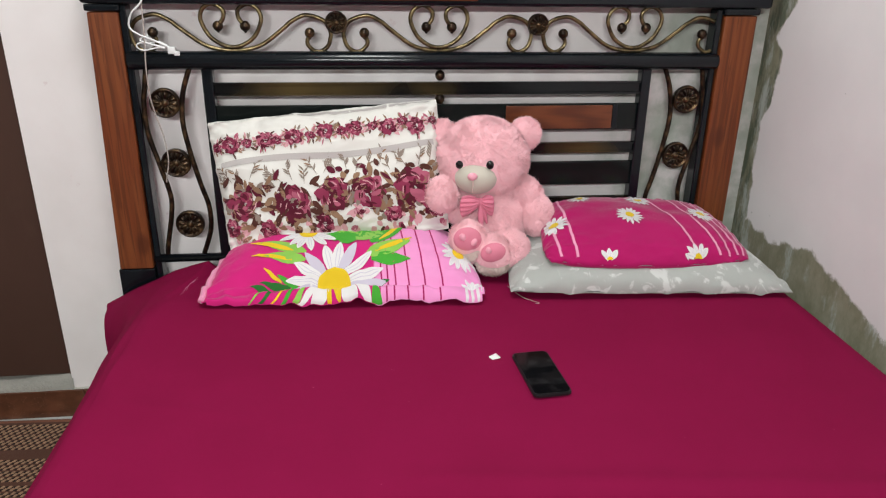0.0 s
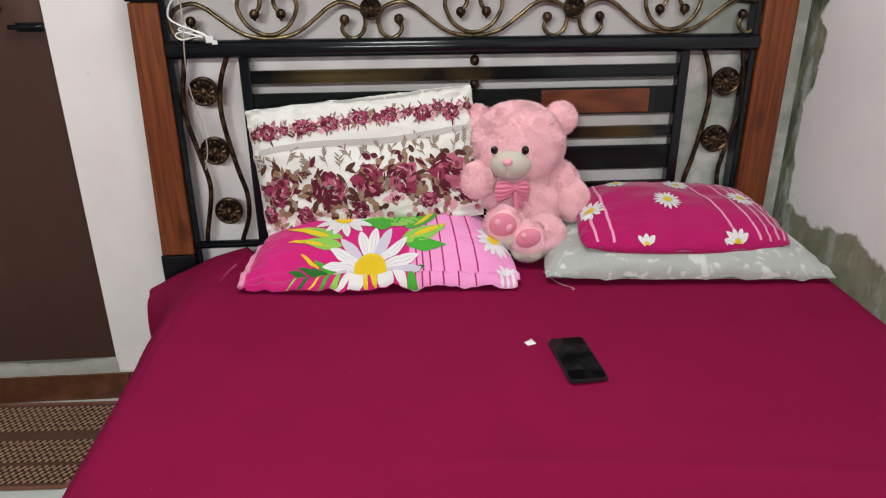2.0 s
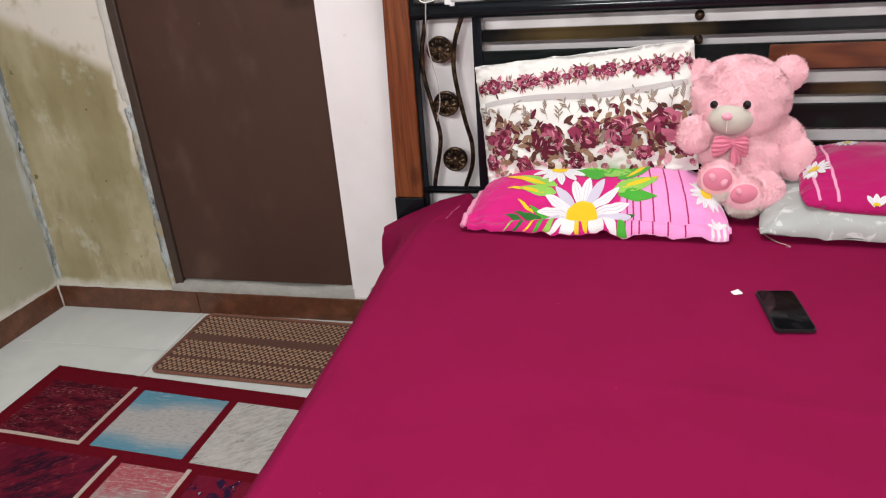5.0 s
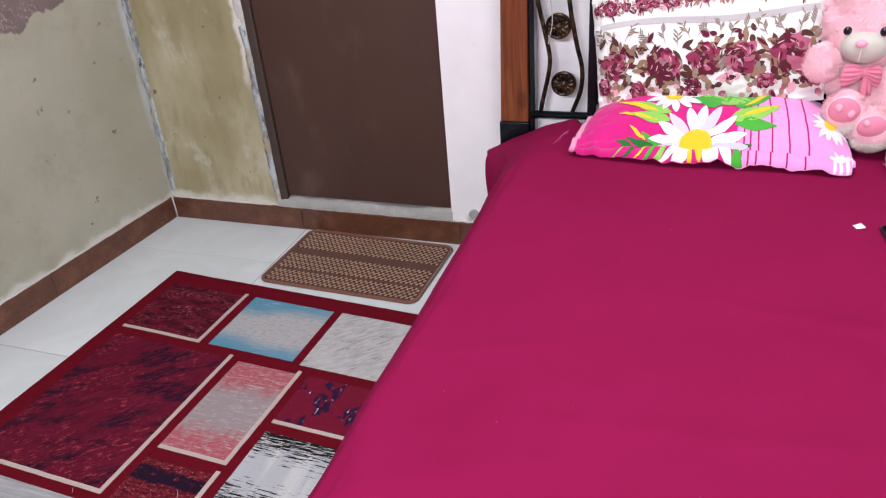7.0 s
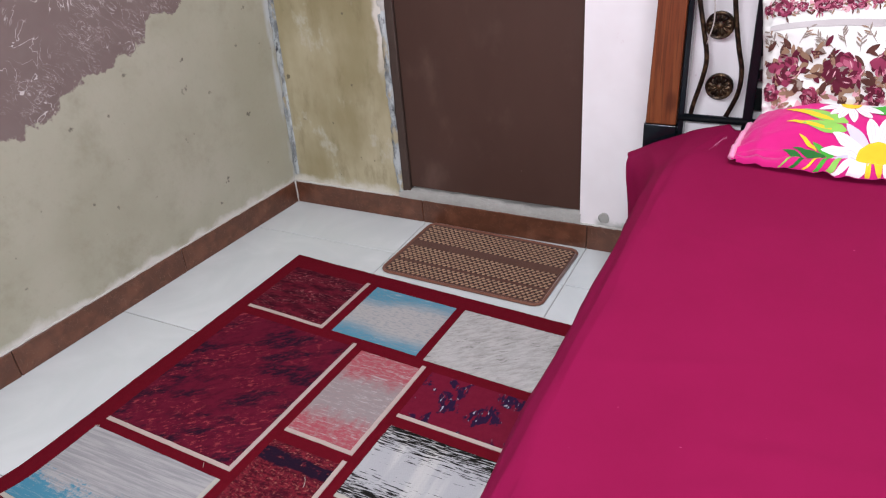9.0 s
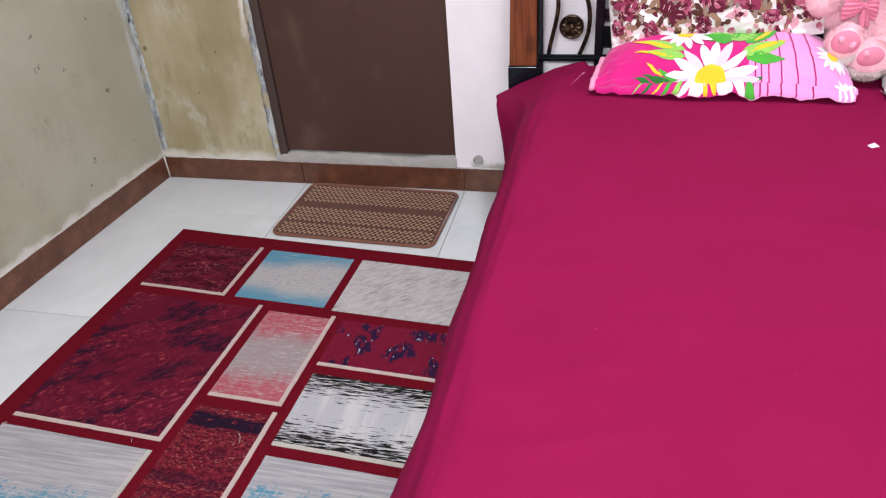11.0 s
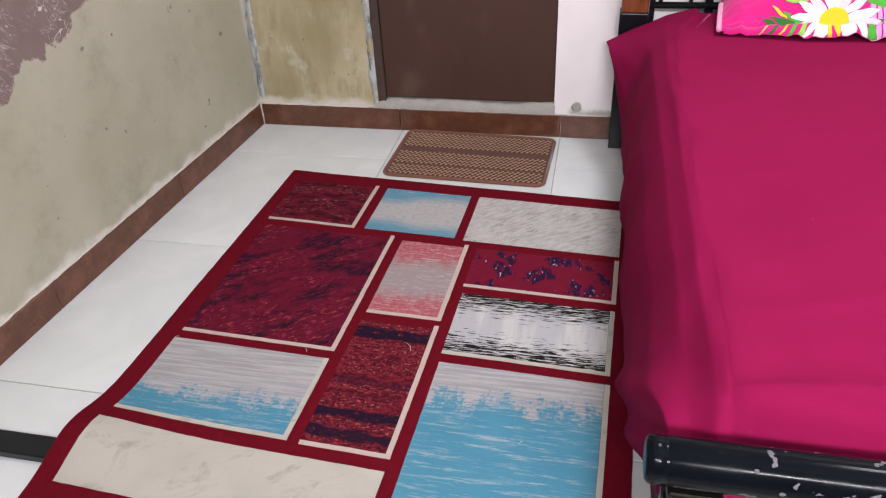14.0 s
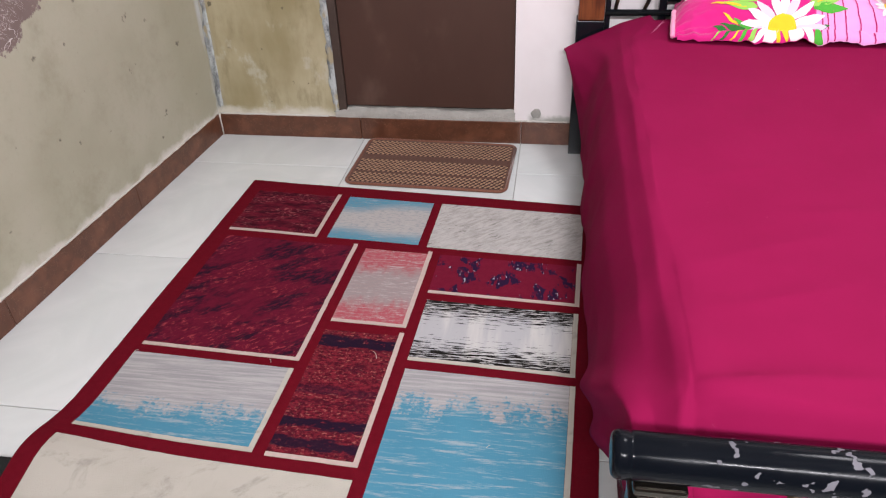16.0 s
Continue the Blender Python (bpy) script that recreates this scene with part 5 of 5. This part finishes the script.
def yarn(k):
    """The pile's relief for a rug material."""
    dye = k.b.inputs["Base Color"].links[0].from_socket
    k.set("Base Color", k.mix(0.22, dye, (0.004, 0.003, 0.003)))
    k.set("Roughness", 0.95)
    k.set("Specular IOR Level", 0.03)
    k.bump(k.math("ADD", k.noise(420, 3), k.math("MULTIPLY", k.noise(60, 3), 0.4)), 0.6, 0.003)
    return k.m


def streaks(k, fine=55.0, along=5.0, turn=0, detail=4, rough=0.75):
    return k.noise(1.0, detail, k.co((along, fine, 1), (0, 0, turn)), rough)


k = Mat("maroon_rug_pile")
k.set("Base Color", k.mix(k.noise(70, 4), (0.12, 0.004, 0.011), (0.175, 0.007, 0.017)))
RUG_BASE = yarn(k)

k = Mat("rug_red_dashes")
c = k.mix(k.step(k.noise(1, 5, k.co((14, 42, 1)), 0.7), 0.36, 0.66), (0.05, 0.006, 0.014), (0.17, 0.014, 0.03))
c = k.mix(k.math("MULTIPLY", k.step(streaks(k, 170, 70), 0.52, 0.64), k.step(k.noise(1, 3, k.co((9, 24, 1), shift=(0, 4, 0))), 0.4, 0.62)), c, (0.42, 0.13, 0.14))
k.set("Base Color", k.mix(k.math("MULTIPLY", k.step(streaks(k, 150, 60), 0.56, 0.66), 0.6), c, (0.03, 0.005, 0.012)))
RUG_1 = yarn(k)

k = Mat("rug_blue_white")
ax = k.axes()
mid = k.math("ADD", k.math("MULTIPLY", k.math("ABSOLUTE", k.math("ADD", ax[1], 0.63)), 7.5), k.math("MULTIPLY", k.math("SUBTRACT", streaks(k, 90, 14), 0.5), 0.5))
side = k.math("ADD", mid, k.math("MULTIPLY", k.step(ax[0], 0.86, 0.7), 0.22))
c = k.mix(k.step(side, 0.38, 0.95), (0.52, 0.495, 0.47), (0.12, 0.33, 0.45))
c = k.mix(k.math("MULTIPLY", k.step(k.noise(1, 4, k.co((60, 160, 1))), 0.45, 0.65), 0.5), c, (0.28, 0.33, 0.36))
k.set("Base Color", k.mix(k.math("MULTIPLY", k.step(streaks(k, 100, 14), 0.56, 0.7), 0.6), c, (0.55, 0.56, 0.55)))
RUG_2 = yarn(k)

k = Mat("rug_grey_slanted")
c = k.mix(k.step(streaks(k, 75, 20, -38, 5), 0.36, 0.62), (0.42, 0.405, 0.375), (0.6, 0.575, 0.545))
c = k.mix(k.math("MULTIPLY", k.step(k.noise(11, 4), 0.4, 0.7), 0.4), c, (0.62, 0.6, 0.58))
k.set("Base Color", k.mix(k.math("MULTIPLY", k.math("MULTIPLY", k.step(streaks(k, 95, 26, -38), 0.54, 0.66), k.step(k.noise(13, 3), 0.38, 0.6)), 0.85), c, (0.22, 0.215, 0.19)))
RUG_3 = yarn(k)

k = Mat("rug_dark_maroon_clouds")
c = k.mix(k.noise(60, 4), (0.125, 0.009, 0.026), (0.165, 0.012, 0.033))
c = k.mix(k.math("MULTIPLY", k.step(streaks(k, 46, 20, -40, 5), 0.44, 0.68), 0.7), c, (0.075, 0.007, 0.02))
c = k.mix(k.math("MULTIPLY", k.step(streaks(k, 90, 46, -40), 0.53, 0.63), k.step(k.noise(6, 3, k.co((0.7, 1.3, 1), (0, 0, -30))), 0.42, 0.6)), c, (0.38, 0.055, 0.068))
dk = k.math("MULTIPLY", k.step(k.noise(9, 5, k.co((0.7, 1.7, 1), (0, 0, -28), (1.3, 0.2, 0))), 0.48, 0.6), k.step(streaks(k, 75, 36, -40), 0.36, 0.56))
k.set("Base Color", k.mix(k.math("MULTIPLY", dk, 0.9), c, (0.016, 0.009, 0.022)))
RUG_4 = yarn(k)

k = Mat("rug_coral_grey")
ax = k.axes()
far = k.math("ABSOLUTE", k.math("ADD", ax[1], 0.985))
far = k.math("ADD", far, k.math("MULTIPLY", k.math("SUBTRACT", k.noise(20, 5, k.co((1.5, 0.8, 1)), 0.75), 0.5), 0.14))
c = k.mix(k.step(far, 0.045, 0.12), (0.37, 0.31, 0.305), (0.47, 0.1, 0.125))
c = k.mix(k.math("MULTIPLY", k.step(k.noise(1, 4, k.co((60, 110, 1)), 0.8), 0.45, 0.62), 0.5), c, (0.44, 0.33, 0.32))
k.set("Base Color", k.mix(k.math("MULTIPLY", k.step(streaks(k, 150, 18, 0, 5, 0.8), 0.53, 0.64), 0.8), c, (0.6, 0.55, 0.53)))
RUG_5 = yarn(k)

k = Mat("rug_crimson_blots")
c = k.mix(k.noise(60, 4), (0.15, 0.008, 0.026), (0.22, 0.015, 0.04))
blot = k.math("MULTIPLY", k.step(k.noise(17, 5, k.co((1, 1.0, 1), shift=(0.13, 0.4, 0)), warp=0.6), 0.5, 0.57), k.step(k.noise(60, 3, k.co((1.4, 0.5, 1))), 0.42, 0.52))
c = k.mix(blot, c, (0.03, 0.012, 0.045))
k.set("Base Color", k.mix(k.math("MULTIPLY", blot, k.step(k.noise(120, 2, k.co((1, 0.4, 1))), 0.62, 0.68)), c, (0.5, 0.5, 0.58)))
RUG_6 = yarn(k)

k = Mat("rug_white_black_streaks")
ax = k.axes()
band = k.math("ABSOLUTE", k.math("ADD", k.math("ADD", ax[1], k.math("MULTIPLY", ax[0], 0.045)), 1.105))
edge_v = k.math("ADD", k.math("MULTIPLY", band, 2.4), k.math("MULTIPLY", streaks(k, 190, 16, 0, 4, 0.7), 1.0))
c = k.mix(k.step(k.noise(5, 4, k.co((5, 0.6, 1))), 0.4, 0.65), (0.52, 0.52, 0.53), (0.66, 0.65, 0.62))
k.set("Base Color", k.mix(k.math("MULTIPLY", k.step(edge_v, 0.655, 0.7), k.step(k.noise(1, 3, k.co((22, 230, 1))), 0.38, 0.46)), c, (0.015, 0.013, 0.012)))
RUG_8 = yarn(k)


def grey_blue(name, split, fade):
    k = Mat(name)
    ax = k.axes()
    h = k.math("ADD", ax[1], k.math("MULTIPLY", k.math("SUBTRACT", k.noise(11, 5, k.co((1.4, 0.7, 1)), 0.7), 0.5), fade))
    h = k.math("ADD", h, k.math("MULTIPLY", k.math("SUBTRACT", streaks(k, 90, 6), 0.5), fade * 0.5))
    h = k.math("ADD", h, k.math("MULTIPLY", k.math("SUBTRACT", k.noise(1, 5, k.co((70, 120, 1)), 0.75), 0.5), fade * 0.8))
    grey = k.mix(k.step(streaks(k, 130, 5), 0.36, 0.66), (0.37, 0.365, 0.37), (0.53, 0.515, 0.505))
    blue = k.mix(k.math("MULTIPLY", k.step(k.noise(1, 5, k.co((7, 75, 1)), 0.8), 0.5, 0.66), 0.85), k.mix(k.noise(9, 4), (0.075, 0.26, 0.38), (0.11, 0.33, 0.45)), (0.4, 0.47, 0.5))
    k.set("Base Color", k.mix(k.step(h, split + 0.02, split - 0.03), grey, blue))
    return yarn(k)


RUG_BLUE_A = grey_blue("rug_grey_over_blue", -1.5, 0.24)
RUG_BLUE_B = grey_blue("rug_grey_over_blue_large", -1.42, 0.3)

k = Mat("rug_red_black_bands")
ax = k.axes()
c = k.mix(k.step(k.noise(1, 5, k.co((60, 95, 1)), 0.8), 0.4, 0.62), (0.075, 0.007, 0.016), (0.24, 0.022, 0.036))
c = k.mix(k.math("MULTIPLY", k.math("MULTIPLY", k.step(k.noise(1, 3, k.co((120, 160, 1))), 0.55, 0.66), k.step(k.noise(1, 3, k.co((5, 22, 1))), 0.38, 0.6)), 0.85), c, (0.46, 0.16, 0.13))
c = k.mix(k.math("MULTIPLY", k.step(k.noise(1, 5, k.co((14, 30, 1)), 0.75), 0.48, 0.68), 0.75), c, (0.05, 0.007, 0.018))
row = k.math("ADD", k.math("ADD", ax[1], k.math("MULTIPLY", ax[0], 0.045)), k.math("MULTIPLY", k.math("SUBTRACT", k.noise(1, 4, k.co((16, 60, 1))), 0.5), 0.05))
dkb = 0.0
for y0, half, deep in ((-1.19, 0.026, 0.97), (-1.365, 0.016, 0.45), (-1.47, 0.02, 0.97), (-1.53, 0.02, 0.92)):
    one = k.math("MULTIPLY", k.step(k.math("ABSOLUTE", k.math("SUBTRACT", row, y0)), half, half * 0.55), deep)
    dkb = one if dkb == 0.0 else k.math("MAXIMUM", dkb, one)
dkb = k.math("MULTIPLY", dkb, k.step(k.noise(1, 3, k.co((60, 90, 1))), 0.25, 0.45))
k.set("Base Color", k.mix(dkb, c, (0.018, 0.009, 0.024)))
RUG_7 = yarn(k)

k = Mat("rug_cream_plain")
c = k.mix(k.step(k.noise(7, 5), 0.4, 0.7), (0.58, 0.55, 0.475), (0.53, 0.505, 0.43))
k.set("Base Color", k.mix(k.math("MULTIPLY", k.step(k.noise(9, 6, k.co((1, 1.6, 1), (0, 0, -40)), 0.7, 0.5), 0.52, 0.72), 0.6), c, (0.3, 0.285, 0.24)))
RUG_CREAM = yarn(k)
k = Mat("rug_edge_cream")
k.set("Base Color", k.mix(k.noise(90, 3), (0.56, 0.43, 0.38), (0.68, 0.56, 0.5)))
RUG_EDGE = yarn(k)

rug = rug_piece("rug", 0, RUG_W, 0, RUG_L, 0.003, RUG_BASE, None, "", 0.007, 0.0015)
tagged(rug, "maroon rug with patchwork of red, grey and blue rectangles", "rug")
panels = [  # a0, a1, b0, b1, material, pale edge (right, bottom), words
    (0.05, 0.339, 0.072, 0.317, RUG_1, 1, "dark red flecked rectangle"), (0.386, 0.683, 0.066, 0.326, RUG_2, 0, "pale blue and grey rectangle"), (0.712, 1.181, 0.064, 0.334, RUG_3, 0, "pale grey slanting-streaked rectangle"),
    (0.062, 0.484, 0.366, 0.884, RUG_4, 1, "dark maroon mottled rectangle"), (0.527, 0.723, 0.372, 0.716, RUG_5, 1, "coral and grey rectangle"), (0.762, 1.169, 0.37, 0.5515, RUG_6, 1, "crimson rectangle with dark blots"),
    (0.767, 1.168, 0.598, 0.837, RUG_8, 2, "white rectangle with black streaks"), (0.058, 0.482, 0.926, 1.178, RUG_BLUE_A, 3, "grey and turquoise rectangle"), (0.525, 0.724, 0.765, 1.182, RUG_7, 1, "red and black banded rectangle"),
    (0.769, 1.17, 0.882, 1.43, RUG_BLUE_B, 2, "large grey and turquoise rectangle"), (0.05, 0.736, 1.228, 1.4, RUG_CREAM, 0, "plain cream rectangle"), (0.06, 0.4, 1.445, 1.78, RUG_5, 1, "coral rectangle"),
    (0.44, 0.735, 1.445, 1.78, RUG_4, 1, "dark maroon rectangle"), (0.77, 1.172, 1.475, 1.78, RUG_3, 1, "pale grey rectangle")]
for a0, a1, b0, b1, m, edge, words in panels:
    rug_piece("rug_panel", a0, a1, b0, b1, 0.0042, m, rug, words, 0.002, 0.0012)
    if edge:
        em = RUG_EDGE if edge == 1 else RUG_CREAM
        up = 0.014 if edge == 1 else 0.0
        rug_piece("panel_edge", a1 + 0.0005, a1 + 0.013, b0 - up, b1 + 0.0005, 0.0046, em, rug, "pale yarn edge", 0.002, 0.0012)
        rug_piece("panel_edge", a0, a1 + 0.013, b1 + 0.001, b1 + 0.013, 0.0046, em, rug, "pale yarn edge", 0.002, 0.0012)

bar = boxed("floor_bar", (-0.08, 0.31, -1.748, -1.69, -0.001, 0.02), BLACK, bevel=0.003)
tagged(bar, "flat black bar lying on the floor under the rug", "bar")

# stray threads on the rug
for a, b, turn, ln in ((0.69, 0.86, 1.9, 0.03), (0.43, 0.915, 2.0, 0.014), (0.06, 0.93, 0.4, 0.012), (1.0, 1.1, 0.7, 0.012)):
    x, y, z = rug_place(a, b)
    t = tube("lint", [(x, y, z + 0.006), (x + 0.5 * ln * math.cos(turn), y + 0.5 * ln * math.sin(turn), z + 0.009), (x + ln * math.cos(turn + 0.2), y + ln * math.sin(turn + 0.2), z + 0.006)], 0.0008, RUG_CREAM, n=4, steps=3)
    tagged(t, "tiny pale strand of lint lying on the rug", "lint", "lint on the rug")

# doormat: bound edge, ribbed field of light and dark stitches
MAT_BROWN = cloth("mat_brown", (0.11, 0.045, 0.028), 0.3)
MAT_EDGE = cloth("mat_binding", (0.2, 0.085, 0.055), 0.25)
MAT_DARK = simple("mat_dark_yarn", (0.016, 0.009, 0.007), 0.95, vary=0.3)
MAT_TAN = simple("mat_tan_yarn", (0.34, 0.21, 0.13), 0.95, vary=0.3)
doormat = empty("doormat", "brown woven doormat with tan and dark stitch bands", "doormat", at=(0.923, -0.212, 0.0))
doormat.rotation_euler = (0, 0, radians(-2.2))
MW, MH = 0.298, 0.19


def round_rect(w, h, r, n=8):
    out = []
    for cx_, cy_, a0 in ((w - r, h - r, 0), (-w + r, h - r, 90), (-w + r, -h + r, 180), (w - r, -h + r, 270)):
        for i in range(n + 1):
            a = radians(a0 + 90 * i / n)
            out.append((cx_ + r * math.cos(a), cy_ + r * math.sin(a)))
    return out


bm = bmesh.new()
loop = [bm.verts.new((x, y, 0.0065)) for x, y in round_rect(MW - 0.008, MH - 0.008, 0.03)]
bm.faces.new(loop)
low = [bm.verts.new((x, y, 0.001)) for x, y in round_rect(MW - 0.008, MH - 0.008, 0.03)]
for i in range(len(loop)):
    bm.faces.new((loop[i], low[i], low[(i + 1) % len(loop)], loop[(i + 1) % len(loop)]))
part("field", bm, MAT_BROWN, doormat)
ring = [np.array((x, y, 0.0055)) for x, y in round_rect(MW - 0.007, MH - 0.007, 0.032)]
v, f = tube_data(ring + ring[:1], 0.0055, 8)
raw("binding", v, f, MAT_EDGE, doormat, "plain brown bound edge")


def stitches(name, material, sign, label):
    verts, faces = [], []
    rows = [-0.163 + 0.024 * i for i in range(3)] + [-0.08 + 0.024 * i for i in range(4)] + [0.055 + 0.024 * i for i in range(5)]
    rr = random.Random(7)
    for r in rows:
        cols = 60
        for c in range(cols):
            x0 = -MW + 0.02 + (2 * MW - 0.04) * c / cols
            x1 = x0 + (2 * MW - 0.04) / cols * 0.7
            for sub in (0, 1):
                if (c + sub + (1 if sign > 0 else 0)) % 2:
                    continue
                y0 = r + 0.0095 * sub - 0.004 + rr.uniform(-0.0008, 0.0008)
                y1 = y0 + 0.009
                lean = 0.004
                b = len(verts)
                z = 0.0095 if sign > 0 else 0.0078
                verts += [(x0, y0, 0.006), (x1, y0, 0.006), (x1 + lean, y1, 0.006), (x0 + lean, y1, 0.006),
                          (x0 + 0.0012, y0 + 0.0012, z), (x1 - 0.0012, y0 + 0.0012, z), (x1 + lean - 0.0012, y1 - 0.0012, z), (x0 + lean + 0.0012, y1 - 0.0012, z)]
                faces += [(b + 4, b + 5, b + 6, b + 7), (b, b + 1, b + 5, b + 4), (b + 1, b + 2, b + 6, b + 5), (b + 2, b + 3, b + 7, b + 6), (b + 3, b, b + 4, b + 7)]
    ob = raw(name, verts, faces, material, doormat, label, False)
    ob["kind"] = "stuff"


stitches("tan_stitches", MAT_TAN, 1, "tan woven stitches")
stitches("dark_stitches", MAT_DARK, -1, "dark woven stitches")

# ---- lamps that light the room ----
GLOW = Mat("lamp_glow", 0.4, colour=(0.9, 0.9, 0.9))
GLOW.set("Emission Color", (1.0, 0.97, 0.95))
GLOW.set("Emission Strength", 3.0)
lamp = empty("tube_light", "white tube light on a batten high on the wall", "tube light", at=(1.6, -3.45, 1.9))
inv = Matrix.Translation((-0.95, 3.45, -2.0))
for ob in (boxed("batten", (0.32, 1.58, -3.5, -3.46, 1.97, 2.04), CEILING, bevel=0.004), tube("glass_tube", [(0.35, -3.43, 2.005), (0.95, -3.43, 2.005), (1.55, -3.43, 2.005)], 0.014, GLOW.m, n=12, steps=1)):
    ob.parent = lamp
    ob.matrix_parent_inverse = inv
lamp2 = empty("ceiling_lamp", "flat square white lamp on the ceiling", "ceiling lamp", at=(1.9, -0.92, 2.7))
inv = Matrix.Translation((-1.75, 1.05, -2.7))
for ob in (boxed("housing", (1.47, 2.03, -1.33, -0.77, 2.66, 2.75), CEILING, bevel=0.006), boxed("diffuser", (1.49, 2.01, -1.31, -0.79, 2.645, 2.659), GLOW.m, bevel=0.004)):
    ob.parent = lamp2
    ob.matrix_parent_inverse = inv

# ---- pieces of the floor and the skirting ----
tile_meshes = {}


def slab(parent, name, x0, x1, y0, y1, z0, z1, material, bev=0.0012):
    key = (round(x1 - x0, 3), round(y1 - y0, 3), round(z1 - z0, 3), material.name)
    if key not in tile_meshes:
        w, d, h = (x1 - x0) / 2, (y1 - y0) / 2, (z1 - z0)
        bm = box(bmesh.new(), -w, w, -d, d, 0, h, bev, 1)
        me = bpy.data.meshes.new(name)
        bm.to_mesh(me)
        bm.free()
        me.materials.append(material)
        tile_meshes[key] = me
    ob = link(name, tile_meshes[key], parent)
    ob.location = ((x0 + x1) / 2, (y0 + y1) / 2, z0)
    return ob


jx = [-0.3, 0.608, 1.235, 1.862, 2.489, 3.116, X_R]
jy = [0.0, -0.255, -0.892, -1.533, -2.174, -2.815, -3.456, Y_F]
G = 0.0013
for i in range(len(jx) - 1):
    for j in range(len(jy) - 1):
        slab(floor, "floor_tile", jx[i] + G, jx[i + 1] - G, jy[j + 1] + G, jy[j] - G, -0.0035, 0.0, TILE)

skirting = empty("baseboard", "dark brown speckled skirting tiles along the walls", "baseboard", kind="structure")
for x0, x1 in ((0.0105, 0.5992), (0.6008, 1.2342), (1.2358, 1.866), (1.868, 2.5), (2.502, 3.158)):
    slab(skirting, "skirting_tile", x0, x1, -0.010, 0.001, 0.0, 0.09, SKIRTING, 0.002)
skirting_left = empty("baseboard_left", "dark brown speckled skirting tiles along the plaster wall", "baseboard", kind="structure")
skirting_left.rotation_euler = (0, 0, SKEW)
yy = -0.0015
for ln in (0.62, 0.63, 0.63, 0.63, 0.63, 0.34):
    slab(skirting_left, "skirting_tile", -0.001, 0.010, yy - ln, yy, 0.0, 0.09, SKIRTING, 0.002)
    slab(skirting, "skirting_tile", X_R - 0.01, X_R + 0.001, yy - ln, yy - 0.0, 0.0, 0.09, SKIRTING, 0.002)
    yy -= ln + 0.0016
# rough lime line above the skirting tiles
for name, pts in (("trim_line", [(0.012 + 0.46 * i / 30, -0.004 + 0.002 * nz(i * 1.7, 1), 0.0925 + 0.003 * nz(i * 0.9, 5)) for i in range(31)]), ("trim_line", [(1.21 + 0.2 * i / 14, -0.003 + 0.002 * nz(i * 1.7, 1), 0.0925 + 0.003 * nz(i * 0.9, 8)) for i in range(15)]),
                  ("trim_line", [(0.004 + 0.003 * nz(i * 1.3, 2), -0.02 - 1.9 * i / 90, 0.0925 + 0.003 * nz(i * 0.8, 3)) for i in range(91)])):
    v, f = tube_data([np.array(p) for p in pts], [0.0035 + 0.003 * abs(nz(i * 0.7, 9.1)) for i in range(len(pts))], 6)
    ob = raw(name, v, f, CEMENT_PALE)
    ob.rotation_euler = (0, 0, SKEW if len(pts) > 60 else 0)
    tagged(ob, "rough pale mortar line above the brown skirting", "trim", kind="structure")
ob = tube("trim_corner_joint", [(0.011, -0.011, 0.0), (0.0125, -0.012, 0.04), (0.011, -0.011, 0.07), (0.012, -0.012, 0.094)], [0.003, 0.0035, 0.003, 0.0045], CEMENT_PALE, n=6, steps=1)
tagged(ob, "pale mortar joint in the corner of the brown skirting", "trim", kind="structure")
